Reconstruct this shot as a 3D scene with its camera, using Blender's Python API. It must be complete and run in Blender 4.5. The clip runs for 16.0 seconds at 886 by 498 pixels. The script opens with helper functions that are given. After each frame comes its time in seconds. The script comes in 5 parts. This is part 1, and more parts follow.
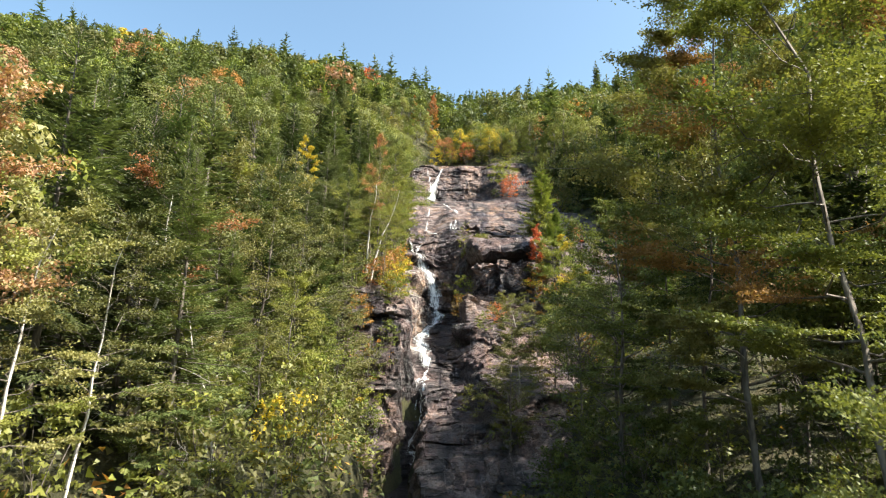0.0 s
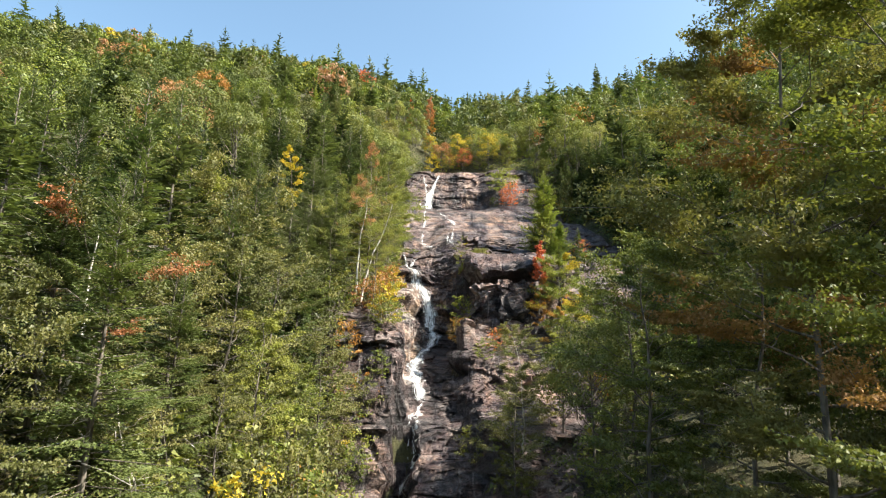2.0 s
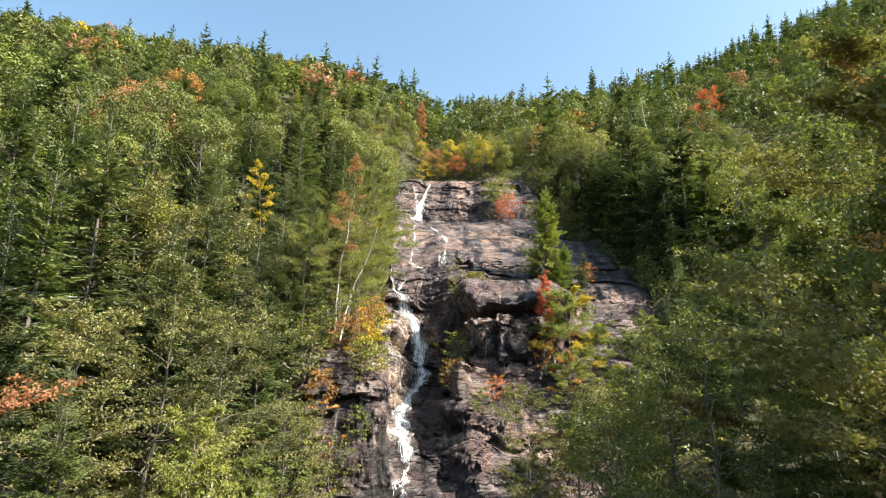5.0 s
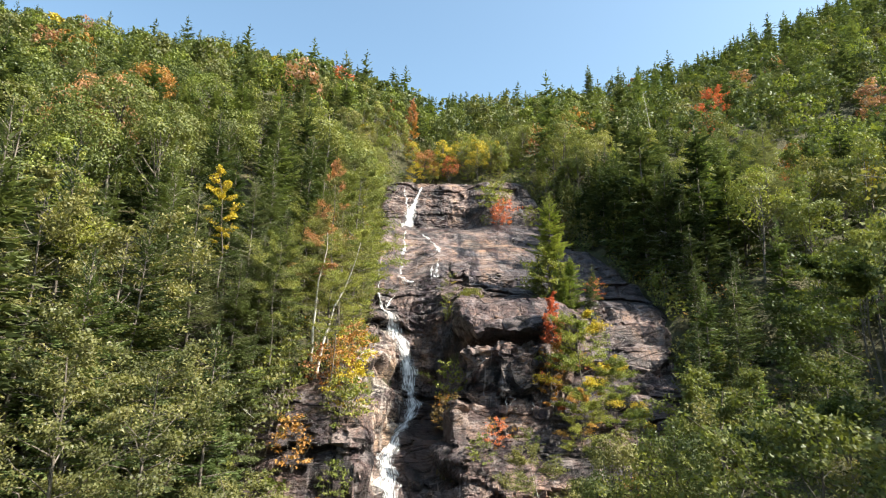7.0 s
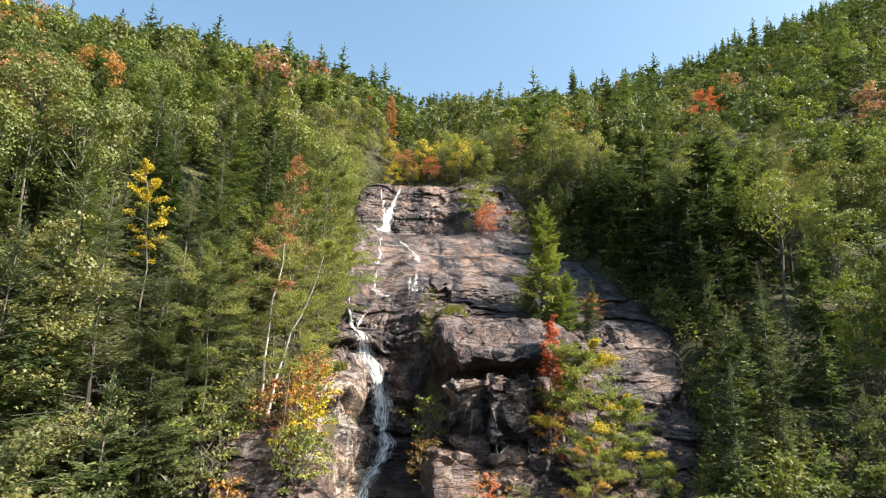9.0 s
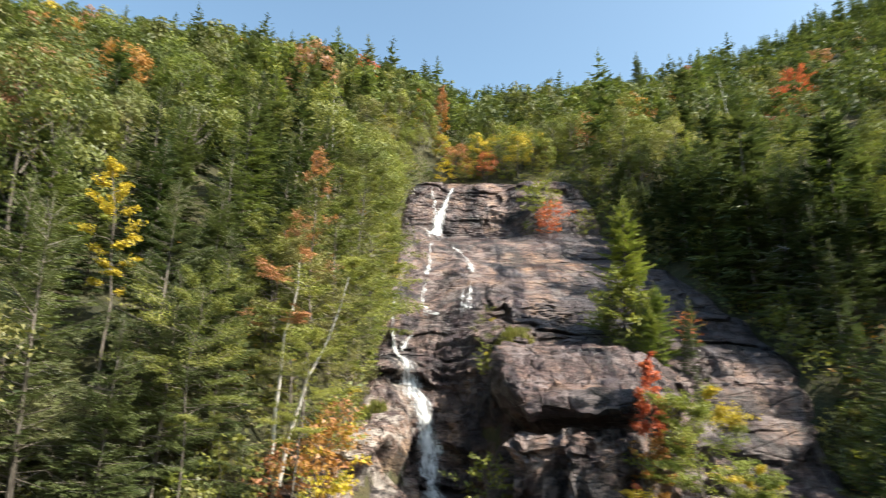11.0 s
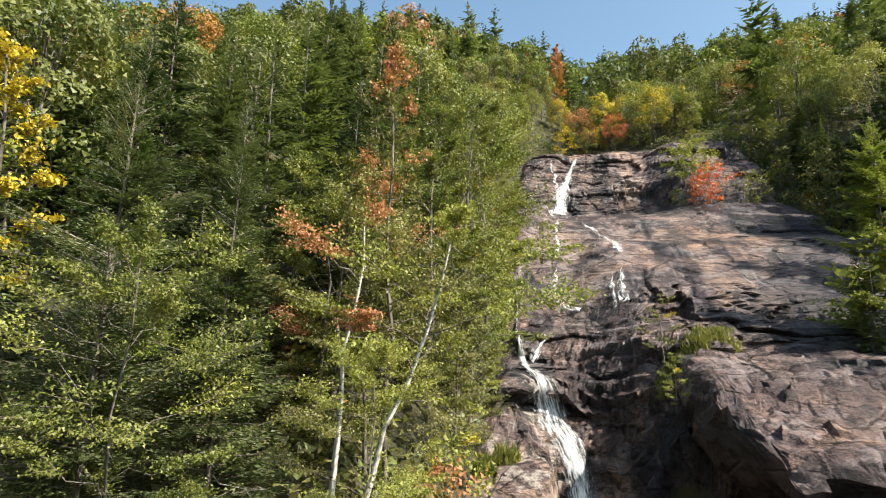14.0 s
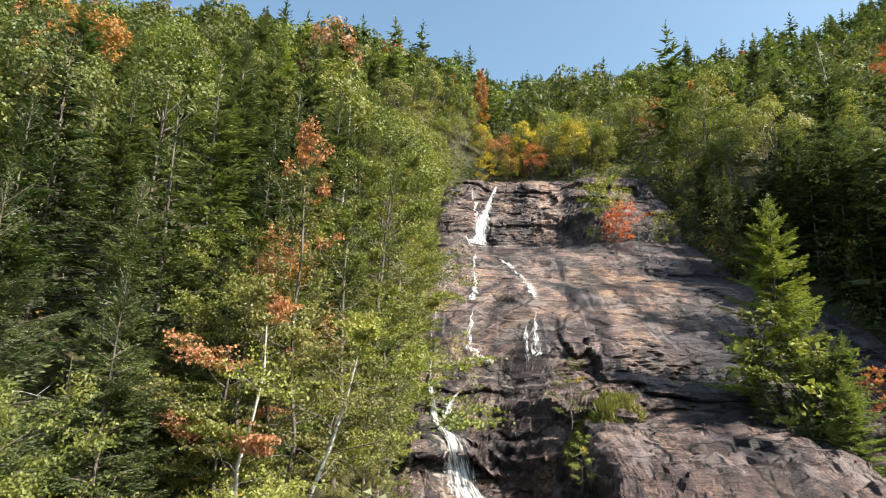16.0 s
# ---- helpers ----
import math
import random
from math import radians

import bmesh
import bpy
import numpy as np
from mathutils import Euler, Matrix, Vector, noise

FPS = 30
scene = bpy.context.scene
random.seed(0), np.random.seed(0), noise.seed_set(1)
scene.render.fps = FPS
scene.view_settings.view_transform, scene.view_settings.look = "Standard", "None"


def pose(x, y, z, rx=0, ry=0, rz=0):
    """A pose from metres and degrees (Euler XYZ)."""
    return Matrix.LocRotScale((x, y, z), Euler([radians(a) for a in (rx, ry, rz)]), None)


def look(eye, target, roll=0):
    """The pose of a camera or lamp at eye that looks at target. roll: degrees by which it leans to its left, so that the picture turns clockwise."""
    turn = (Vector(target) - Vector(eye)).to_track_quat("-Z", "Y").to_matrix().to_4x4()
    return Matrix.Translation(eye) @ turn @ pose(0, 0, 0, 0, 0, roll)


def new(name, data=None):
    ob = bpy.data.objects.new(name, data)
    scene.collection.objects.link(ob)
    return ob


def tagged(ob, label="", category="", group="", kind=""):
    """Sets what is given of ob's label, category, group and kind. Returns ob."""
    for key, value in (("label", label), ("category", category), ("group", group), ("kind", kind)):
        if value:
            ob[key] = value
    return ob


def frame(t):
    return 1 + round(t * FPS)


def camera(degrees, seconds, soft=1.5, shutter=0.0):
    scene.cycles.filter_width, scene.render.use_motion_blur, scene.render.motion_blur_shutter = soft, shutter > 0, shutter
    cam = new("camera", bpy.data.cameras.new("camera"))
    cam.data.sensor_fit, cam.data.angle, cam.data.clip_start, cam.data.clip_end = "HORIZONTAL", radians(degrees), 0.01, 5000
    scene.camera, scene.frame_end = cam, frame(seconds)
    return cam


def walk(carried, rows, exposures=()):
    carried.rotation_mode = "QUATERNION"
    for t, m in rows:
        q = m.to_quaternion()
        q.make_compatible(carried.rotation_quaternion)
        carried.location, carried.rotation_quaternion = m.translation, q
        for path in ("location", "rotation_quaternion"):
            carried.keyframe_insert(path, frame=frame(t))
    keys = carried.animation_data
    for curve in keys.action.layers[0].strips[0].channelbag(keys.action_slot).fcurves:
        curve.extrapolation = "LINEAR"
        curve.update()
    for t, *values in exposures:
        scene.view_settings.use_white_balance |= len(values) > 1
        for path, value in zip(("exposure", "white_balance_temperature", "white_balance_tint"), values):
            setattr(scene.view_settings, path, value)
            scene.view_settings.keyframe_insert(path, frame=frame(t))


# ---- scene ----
PATH = [
    (0, (0.324, 5.104, 11.889), (0.361, 7.056, 12.321), 1.1),
    (0.5, (0.38, 6.176, 12.425), (0.419, 8.128, 12.858), 1.1),
    (1, (0.442, 7.162, 12.947), (0.484, 9.114, 13.38), 1.2),
    (1.5, (0.464, 7.931, 13.467), (0.508, 9.882, 13.903), 1.2),
    (2, (0.457, 8.597, 14.012), (0.503, 10.548, 14.449), 1.2),
    (2.5, (0.439, 9.287, 14.587), (0.49, 11.238, 15.023), 1.3),
    (3, (0.389, 10.043, 15.141), (0.444, 11.995, 15.576), 1.3),
    (3.5, (0.346, 10.955, 15.675), (0.405, 12.906, 16.111), 1.3),
    (4, (0.357, 11.849, 16.167), (0.421, 13.8, 16.605), 1.4),
    (6.5, (0.396, 17.342, 18.991), (0.498, 19.292, 19.424), 1.5),
    (7, (0.474, 18.673, 19.507), (0.58, 20.623, 19.941), 1.5),
    (7.5, (0.528, 20.027, 20.027), (0.645, 21.975, 20.462), 1.6),
    (8, (0.614, 21.431, 20.565), (0.757, 23.378, 21.0), 1.6),
    (8.5, (0.7, 22.855, 21.075), (0.865, 24.799, 21.512), 1.7),
    (8.7, (0.684, 23.412, 21.185), (0.858, 25.355, 21.628), 1.6),
    (10.8, (1.174, 30.259, 23.475), (1.293, 32.208, 23.909), 2.2),
    (11, (1.188, 30.967, 23.688), (1.179, 32.92, 24.117), 2.0),
    (11.5, (1.072, 32.774, 24.165), (0.76, 34.704, 24.586), 1.6),
    (12, (0.794, 34.556, 24.59), (0.422, 36.476, 25.008), 1.5),
    (12.5, (0.421, 36.716, 24.933), (0.051, 38.636, 25.351), 1.6),
    (13, (0.072, 38.952, 24.881), (-0.296, 40.873, 25.298), 1.6),
    (13.5, (-0.18, 40.714, 24.762), (-0.549, 42.636, 25.176), 1.7),
    (14, (-0.28, 41.533, 24.782), (-0.637, 43.457, 25.195), 1.7),
    (14.5, (-0.286, 41.651, 25.286), (-0.595, 43.583, 25.7), 1.8),
    (15, (-0.278, 41.647, 25.891), (-0.519, 43.588, 26.308), 2.0),
    (15.5, (-0.289, 41.624, 26.491), (-0.446, 43.572, 26.914), 2.2),
    (16, (-0.171, 41.615, 27.06), (-0.274, 43.567, 27.485), 2.2),
]
cam = camera(71.3, 16.0, soft=1.1, shutter=0.3)
walk(cam, [(t, look(eye, target, roll)) for t, eye, target, roll in PATH], exposures=[(0, 1.49), (4, 1.49), (8, 1.39), (11, 1.29), (12.5, 1.20), (16, 1.20)])

# ---- light ----
SUN_AZ, SUN_EL = 108.0, 46.0          # degrees clockwise from +y, and above the horizon
world = bpy.data.worlds.new("sky")
scene.world = world
world.use_nodes = True
wn = world.node_tree
wn.nodes.clear()
sky = wn.nodes.new("ShaderNodeTexSky")
sky.sky_type = "NISHITA"
sky.sun_disc = False
sky.sun_elevation = radians(SUN_EL)
sky.sun_rotation = radians(SUN_AZ)
sky.air_density, sky.dust_density, sky.ozone_density = 1.0, 2.6, 0.6
bg = wn.nodes.new("ShaderNodeBackground")
bg.inputs["Strength"].default_value = 0.112
wout = wn.nodes.new("ShaderNodeOutputWorld")
tint = wn.nodes.new("ShaderNodeMix")
tint.data_type, tint.blend_type = "RGBA", "MULTIPLY"
tint.inputs[0].default_value = 1.0
tint.inputs[7].default_value = (0.94, 1.07, 1.01, 1)
wn.links.new(sky.outputs[0], tint.inputs[6])
wn.links.new(tint.outputs[2], bg.inputs[0])
wn.links.new(bg.outputs[0], wout.inputs[0])

sun_data = bpy.data.lights.new("sun", "SUN")
sun_data.energy, sun_data.angle, sun_data.color = 5.0, radians(0.55), (1.0, 0.93, 0.80)
sun = new("sun", sun_data)
sd = Vector((math.sin(radians(SUN_AZ)) * math.cos(radians(SUN_EL)), math.cos(radians(SUN_AZ)) * math.cos(radians(SUN_EL)), math.sin(radians(SUN_EL))))
sun.matrix_world = look(tuple(sd * 300), (0, 0, 0))


# ---- materials ----
def node(nt, kind, **values):
    n = nt.nodes.new(kind)
    for key, value in values.items():
        n.inputs[key.replace("_", " ")].default_value = value
    return n


def ramp(nt, source, stops):
    r = nt.nodes.new("ShaderNodeValToRGB")
    els = r.color_ramp.elements
    while len(els) < len(stops):
        els.new(0.5)
    for e, (p, c) in zip(els, stops):
        e.position, e.color = p, (*c, 1)
    nt.links.new(source, r.inputs[0])
    return r.outputs[0]


def mix(nt, kind, fac, a, b):
    m = nt.nodes.new("ShaderNodeMix")
    m.data_type, m.blend_type = "RGBA", kind
    for socket, value in ((m.inputs[0], fac), (m.inputs[6], a), (m.inputs[7], b)):
        if isinstance(value, (int, float)):
            socket.default_value = value
        elif isinstance(value, tuple):
            socket.default_value = (*value, 1)
        else:
            nt.links.new(value, socket)
    return m.outputs[2]


def fresh(name):
    m = bpy.data.materials.new(name)
    m.use_nodes = True
    m.node_tree.nodes.clear()
    return m, m.node_tree


def leaf_material(name, low, mid, high, through_tint=1.2, gloss=0.5):
    """Thin leaf: diffuse and translucent halves with a weak gloss; hue varies leaf by leaf, clump by clump and tree by tree."""
    m, nt = fresh(name)
    geo = nt.nodes.new("ShaderNodeNewGeometry")
    info = nt.nodes.new("ShaderNodeObjectInfo")
    patch = node(nt, "ShaderNodeTexNoise", Scale=0.55, Detail=3.0)
    nt.links.new(geo.outputs["Position"], patch.inputs["Vector"])
    a = nt.nodes.new("ShaderNodeMath"); a.operation = "MULTIPLY_ADD"
    nt.links.new(geo.outputs["Random Per Island"], a.inputs[0]); a.inputs[1].default_value = 0.20
    nt.links.new(patch.outputs[0], a.inputs[2])
    b = nt.nodes.new("ShaderNodeMath"); b.operation = "MULTIPLY_ADD"
    nt.links.new(info.outputs["Random"], b.inputs[0]); b.inputs[1].default_value = 0.40
    nt.links.new(a.outputs[0], b.inputs[2])
    col = ramp(nt, b.outputs[0], [(0.38, low), (0.66, mid), (0.92, high)])
    dif = node(nt, "ShaderNodeBsdfDiffuse")
    tra = node(nt, "ShaderNodeBsdfTranslucent")
    glo = node(nt, "ShaderNodeBsdfGlossy", Roughness=gloss)
    glo.inputs["Color"].default_value = (0.9, 0.95, 1, 1)
    nt.links.new(col, dif.inputs[0])
    warm = mix(nt, "MULTIPLY", 1.0, col, (through_tint * 0.95, through_tint, 0.6))
    nt.links.new(warm, tra.inputs[0])
    m1 = node(nt, "ShaderNodeMixShader", Fac=0.32)
    nt.links.new(dif.outputs[0], m1.inputs[1]); nt.links.new(tra.outputs[0], m1.inputs[2])
    m2 = node(nt, "ShaderNodeMixShader", Fac=0.02)
    nt.links.new(m1.outputs[0], m2.inputs[1]); nt.links.new(glo.outputs[0], m2.inputs[2])
    out = nt.nodes.new("ShaderNodeOutputMaterial")
    nt.links.new(m2.outputs[0], out.inputs[0])
    return m


LEAF = {
    "green": leaf_material("green leaves", (0.048, 0.065, 0.017), (0.113, 0.136, 0.033), (0.206, 0.213, 0.054)),
    # deep tone, also given to some foliage to paint in shade
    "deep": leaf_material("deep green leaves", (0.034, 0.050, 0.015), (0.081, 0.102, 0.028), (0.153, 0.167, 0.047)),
    "olive": leaf_material("olive leaves", (0.065, 0.071, 0.026), (0.126, 0.131, 0.045), (0.214, 0.199, 0.072)),
    "sage": leaf_material("pale grey-green leaves", (0.054, 0.071, 0.024), (0.101, 0.120, 0.042), (0.173, 0.183, 0.069)),
    "lime": leaf_material("yellow-green leaves", (0.084, 0.114, 0.022), (0.172, 0.204, 0.040), (0.270, 0.273, 0.065)),
    "straw": leaf_material("pale straw-green leaves", (0.115, 0.12, 0.045), (0.20, 0.20, 0.072), (0.29, 0.27, 0.105)),
    "yellow": leaf_material("yellow leaves", (0.218, 0.185, 0.025), (0.420, 0.319, 0.034), (0.554, 0.420, 0.050)),
    "orange": leaf_material("orange leaves", (0.185, 0.118, 0.029), (0.353, 0.160, 0.046), (0.437, 0.252, 0.067)),
    "salmon": leaf_material("salmon autumn leaves", (0.218, 0.134, 0.076), (0.370, 0.185, 0.109), (0.454, 0.277, 0.151)),
    "red": leaf_material("red leaves", (0.30, 0.085, 0.045), (0.53, 0.130, 0.070), (0.60, 0.21, 0.10)),
    "needle": leaf_material("dark spruce needles", (0.021, 0.031, 0.014), (0.056, 0.077, 0.028), (0.117, 0.138, 0.051), 1.0),
    "hemlock": leaf_material("green spruce needles", (0.034, 0.052, 0.018), (0.084, 0.117, 0.037), (0.159, 0.186, 0.058), 1.0),
    "pine": leaf_material("pale grey-green pine needles", (0.057, 0.072, 0.036), (0.115, 0.136, 0.064), (0.192, 0.200, 0.096), 1.0),
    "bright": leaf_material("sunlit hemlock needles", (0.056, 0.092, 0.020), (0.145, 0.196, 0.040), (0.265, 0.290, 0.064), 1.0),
    "grass": leaf_material("ledge grass", (0.050, 0.071, 0.017), (0.109, 0.134, 0.029), (0.227, 0.210, 0.067)),
    "rust": leaf_material("rust-tinted leaves", (0.17, 0.108, 0.042), (0.39, 0.160, 0.080), (0.47, 0.24, 0.125)),
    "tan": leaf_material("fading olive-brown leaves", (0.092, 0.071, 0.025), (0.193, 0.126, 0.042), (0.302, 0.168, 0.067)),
    "brown": leaf_material("dry brown leaves", (0.109, 0.067, 0.025), (0.202, 0.134, 0.050), (0.302, 0.218, 0.101)),
}


def bark_material(name, dark, light, scale, marks=0.0):
    m, nt = fresh(name)
    co = nt.nodes.new("ShaderNodeTexCoord")
    mp = node(nt, "ShaderNodeMapping", Scale=(scale, scale, scale * 0.25))
    nt.links.new(co.outputs["Object"], mp.inputs[0])
    n1 = node(nt, "ShaderNodeTexNoise", Scale=4.0, Detail=6.0)
    nt.links.new(mp.outputs[0], n1.inputs["Vector"])
    col = ramp(nt, n1.outputs[0], [(0.35, dark), (0.6, light)])
    if marks:
        mp2 = node(nt, "ShaderNodeMapping", Scale=(2, 2, 9))
        nt.links.new(co.outputs["Object"], mp2.inputs[0])
        n2 = node(nt, "ShaderNodeTexNoise", Scale=2.0, Detail=3.0)
        nt.links.new(mp2.outputs[0], n2.inputs["Vector"])
        k = ramp(nt, n2.outputs[0], [(0.6, (0, 0, 0)), (0.66, (1, 1, 1))])
        col = mix(nt, "MIX", k, col, (0.05, 0.045, 0.04))
    bsdf = node(nt, "ShaderNodeBsdfPrincipled", Roughness=0.85)
    nt.links.new(col, bsdf.inputs["Base Color"])
    bump = node(nt, "ShaderNodeBump", Strength=0.5, Distance=0.03)
    nt.links.new(n1.outputs[0], bump.inputs["Height"])
    nt.links.new(bump.outputs[0], bsdf.inputs["Normal"])
    out = nt.nodes.new("ShaderNodeOutputMaterial")
    nt.links.new(bsdf.outputs[0], out.inputs[0])
    return m


BARK = {
    "grey": bark_material("grey-brown bark", (0.05, 0.04, 0.03), (0.17, 0.145, 0.12), 3.0),
    "birch": bark_material("white birch bark", (0.42, 0.38, 0.33), (0.68, 0.64, 0.58), 2.0, 1.0),
    "dead": bark_material("bleached dead wood", (0.22, 0.2, 0.18), (0.48, 0.45, 0.41), 4.0),
}


def rock_material(name, dry=True, cast=(0.65, 0.565, 0.55), pale=0.5):
    """Slick granite: broad patches of tan, mauve and wet slate, seepage streaks, lichen and fine cracks."""
    m, nt = fresh(name)
    geo = nt.nodes.new("ShaderNodeNewGeometry")
    pos = geo.outputs["Position"]

    def at(scale, rot=(0, 0, 0)):
        mp = node(nt, "ShaderNodeMapping", Scale=scale, Rotation=rot)
        nt.links.new(pos, mp.inputs[0])
        return mp.outputs[0]

    def noise(scale, detail, rough, where, twist=0.0):
        n = node(nt, "ShaderNodeTexNoise", Scale=scale, Detail=detail, Roughness=rough, Distortion=twist)
        nt.links.new(where, n.inputs["Vector"])
        return n.outputs[0]

    big = noise(0.26, 7.0, 0.6, at((1, 0.55, 1.0), (0, 0.1, 0.5)), 1.2)
    col = ramp(nt, big, [(0.38, (0.045, 0.043, 0.052)), (0.44, (0.11, 0.088, 0.090)), (0.49, (0.20, 0.152, 0.145)), (0.54, (0.28, 0.222, 0.20)), (0.60, (0.41, 0.315, 0.245)), (0.68, (0.52, 0.43, 0.35))])
    # sheets of differing tone with broken edges
    cell = node(nt, "ShaderNodeTexVoronoi", Scale=1.0)
    edge = node(nt, "ShaderNodeTexNoise", Scale=0.9, Detail=5.0, Roughness=0.6)
    nt.links.new(pos, edge.inputs["Vector"])
    nt.links.new(mix(nt, "ADD", 0.9, at((0.34, 0.34, 0.8), (0.1, 0.15, 0.6)), edge.outputs["Color"]), cell.inputs["Vector"])
    tone = nt.nodes.new("ShaderNodeSeparateColor")
    nt.links.new(cell.outputs["Color"], tone.inputs[0])
    col = mix(nt, "MULTIPLY", 0.9, col, ramp(nt, tone.outputs[0], [(0.0, (0.5, 0.46, 0.52)), (0.3, (0.85, 0.8, 0.84)), (0.6, (1.05, 1.03, 1.0)), (0.85, (1.25, 1.2, 1.1)), (1.0, (1.3, 1.22, 1.1))]))
    # beds
    band = noise(1.0, 8.0, 0.66, at((0.25, 0.35, 2.0), (0.0, 0.08, 0.0)), 0.9)
    col = mix(nt, "MULTIPLY", 0.5, col, ramp(nt, band, [(0.33, (0.22, 0.20, 0.23)), (0.43, (0.8, 0.78, 0.79)), (0.55, (1.0, 1.0, 1.0)), (0.72, (1.3, 1.26, 1.2))]))
    # thin dark cracks along the beds, broken off here and there
    seam = noise(1.0, 5.0, 0.6, at((0.4, 0.7, 3.0), (0.0, 0.1, 0.1)), 0.9)
    part_of = ramp(nt, noise(0.5, 4.0, 0.6, at((0.6, 0.6, 2.0)), 0.3), [(0.44, (0, 0, 0)), (0.5, (0.9, 0.9, 0.9))])
    col = mix(nt, "MULTIPLY", part_of, col, ramp(nt, seam, [(0.45, (1, 1, 1)), (0.475, (0.12, 0.11, 0.12)), (0.495, (0.2, 0.19, 0.2)), (0.515, (1, 1, 1)), (0.545, (1.1, 1.08, 1.05)), (0.56, (0.3, 0.28, 0.3)), (0.575, (1, 1, 1))]))
    grain = noise(9.0, 8.0, 0.72, pos)
    col = mix(nt, "MULTIPLY", 0.75, col, ramp(nt, grain, [(0.38, (0.4, 0.39, 0.4)), (0.5, (1.0, 1.0, 1.0)), (0.62, (1.45, 1.43, 1.4))]))
    spots = noise(2.2, 7.0, 0.72, at((0.8, 0.7, 1.4)), 0.4)
    col = mix(nt, "MULTIPLY", 0.55, col, ramp(nt, spots, [(0.40, (0.14, 0.12, 0.14)), (0.47, (0.9, 0.9, 0.9)), (0.60, (1.3, 1.26, 1.2))]))
    pits = noise(4.6, 7.0, 0.7, at((0.8, 0.9, 1.5)), 0.3)
    col = mix(nt, "MULTIPLY", 0.4, col, ramp(nt, pits, [(0.40, (0.15, 0.14, 0.15)), (0.47, (0.95, 0.95, 0.95)), (0.56, (1.08, 1.07, 1.05)), (0.64, (1.4, 1.36, 1.3))]))
    # pale lichen and scoured skin
    lich = noise(0.8, 8.0, 0.78, at((1, 1, 1.3)), 0.3)
    k = ramp(nt, lich, [(0.51, (0, 0, 0)), (0.57, (1, 1, 1))])
    km = nt.nodes.new("ShaderNodeMath"); km.operation = "MULTIPLY"
    nt.links.new(k, km.inputs[0]); km.inputs[1].default_value = pale
    col = mix(nt, "MIX", km.outputs[0], col, (0.48, 0.455, 0.435))
    # dark seepage that runs down the slope
    wet = noise(1.0, 6.0, 0.62, at((0.55, 0.09, 0.11), (0, 0, 0.22)), 0.5)
    w = ramp(nt, wet, [(0.50, (0, 0, 0)), (0.57, (1, 1, 1))])
    col = mix(nt, "MULTIPLY", w, col, (0.33, 0.32, 0.38))
    # narrow white mineral runs
    run = noise(1.0, 4.0, 0.6, at((3.2, 0.16, 0.3), (0, 0, 0.1)), 0.2)
    rk = ramp(nt, run, [(0.61, (0, 0, 0)), (0.68, (0.5, 0.5, 0.5))])
    col = mix(nt, "MIX", rk, col, (0.5, 0.48, 0.47))
    col = mix(nt, "MULTIPLY", 1.0, col, cast)
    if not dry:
        # darkens wet rock; the same tone paints shade under the overhang
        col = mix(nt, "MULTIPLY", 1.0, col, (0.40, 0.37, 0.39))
    bsdf = node(nt, "ShaderNodeBsdfPrincipled", Roughness=0.6)
    nt.links.new(col, bsdf.inputs["Base Color"])
    rr = ramp(nt, wet, [(0.5, (0.75, 0.75, 0.75) if dry else (0.42, 0.42, 0.42)), (0.57, (0.3, 0.3, 0.3))])
    nt.links.new(rr, bsdf.inputs["Roughness"])
    cr = node(nt, "ShaderNodeTexVoronoi", Scale=1.0)
    cr.feature = "DISTANCE_TO_EDGE"
    nt.links.new(mix(nt, "ADD", 0.6, at((0.4, 0.5, 1.2), (0.1, 0.12, 0.3)), spots), cr.inputs["Vector"])
    crk = ramp(nt, cr.outputs[0], [(0.0, (0, 0, 0)), (0.045, (1, 1, 1))])
    b1 = node(nt, "ShaderNodeBump", Strength=0.9, Distance=0.2)
    nt.links.new(band, b1.inputs["Height"])
    b2 = node(nt, "ShaderNodeBump", Strength=0.9, Distance=0.08)
    nt.links.new(grain, b2.inputs["Height"]); nt.links.new(b1.outputs[0], b2.inputs["Normal"])
    b4 = node(nt, "ShaderNodeBump", Strength=0.9, Distance=0.24)
    nt.links.new(spots, b4.inputs["Height"]); nt.links.new(b2.outputs[0], b4.inputs["Normal"])
    b3 = node(nt, "ShaderNodeBump", Strength=1.0, Distance=0.1)
    nt.links.new(crk, b3.inputs["Height"]); nt.links.new(b4.outputs[0], b3.inputs["Normal"])
    nt.links.new(b3.outputs[0], bsdf.inputs["Normal"])
    out = nt.nodes.new("ShaderNodeOutputMaterial")
    nt.links.new(bsdf.outputs[0], out.inputs[0])
    return m


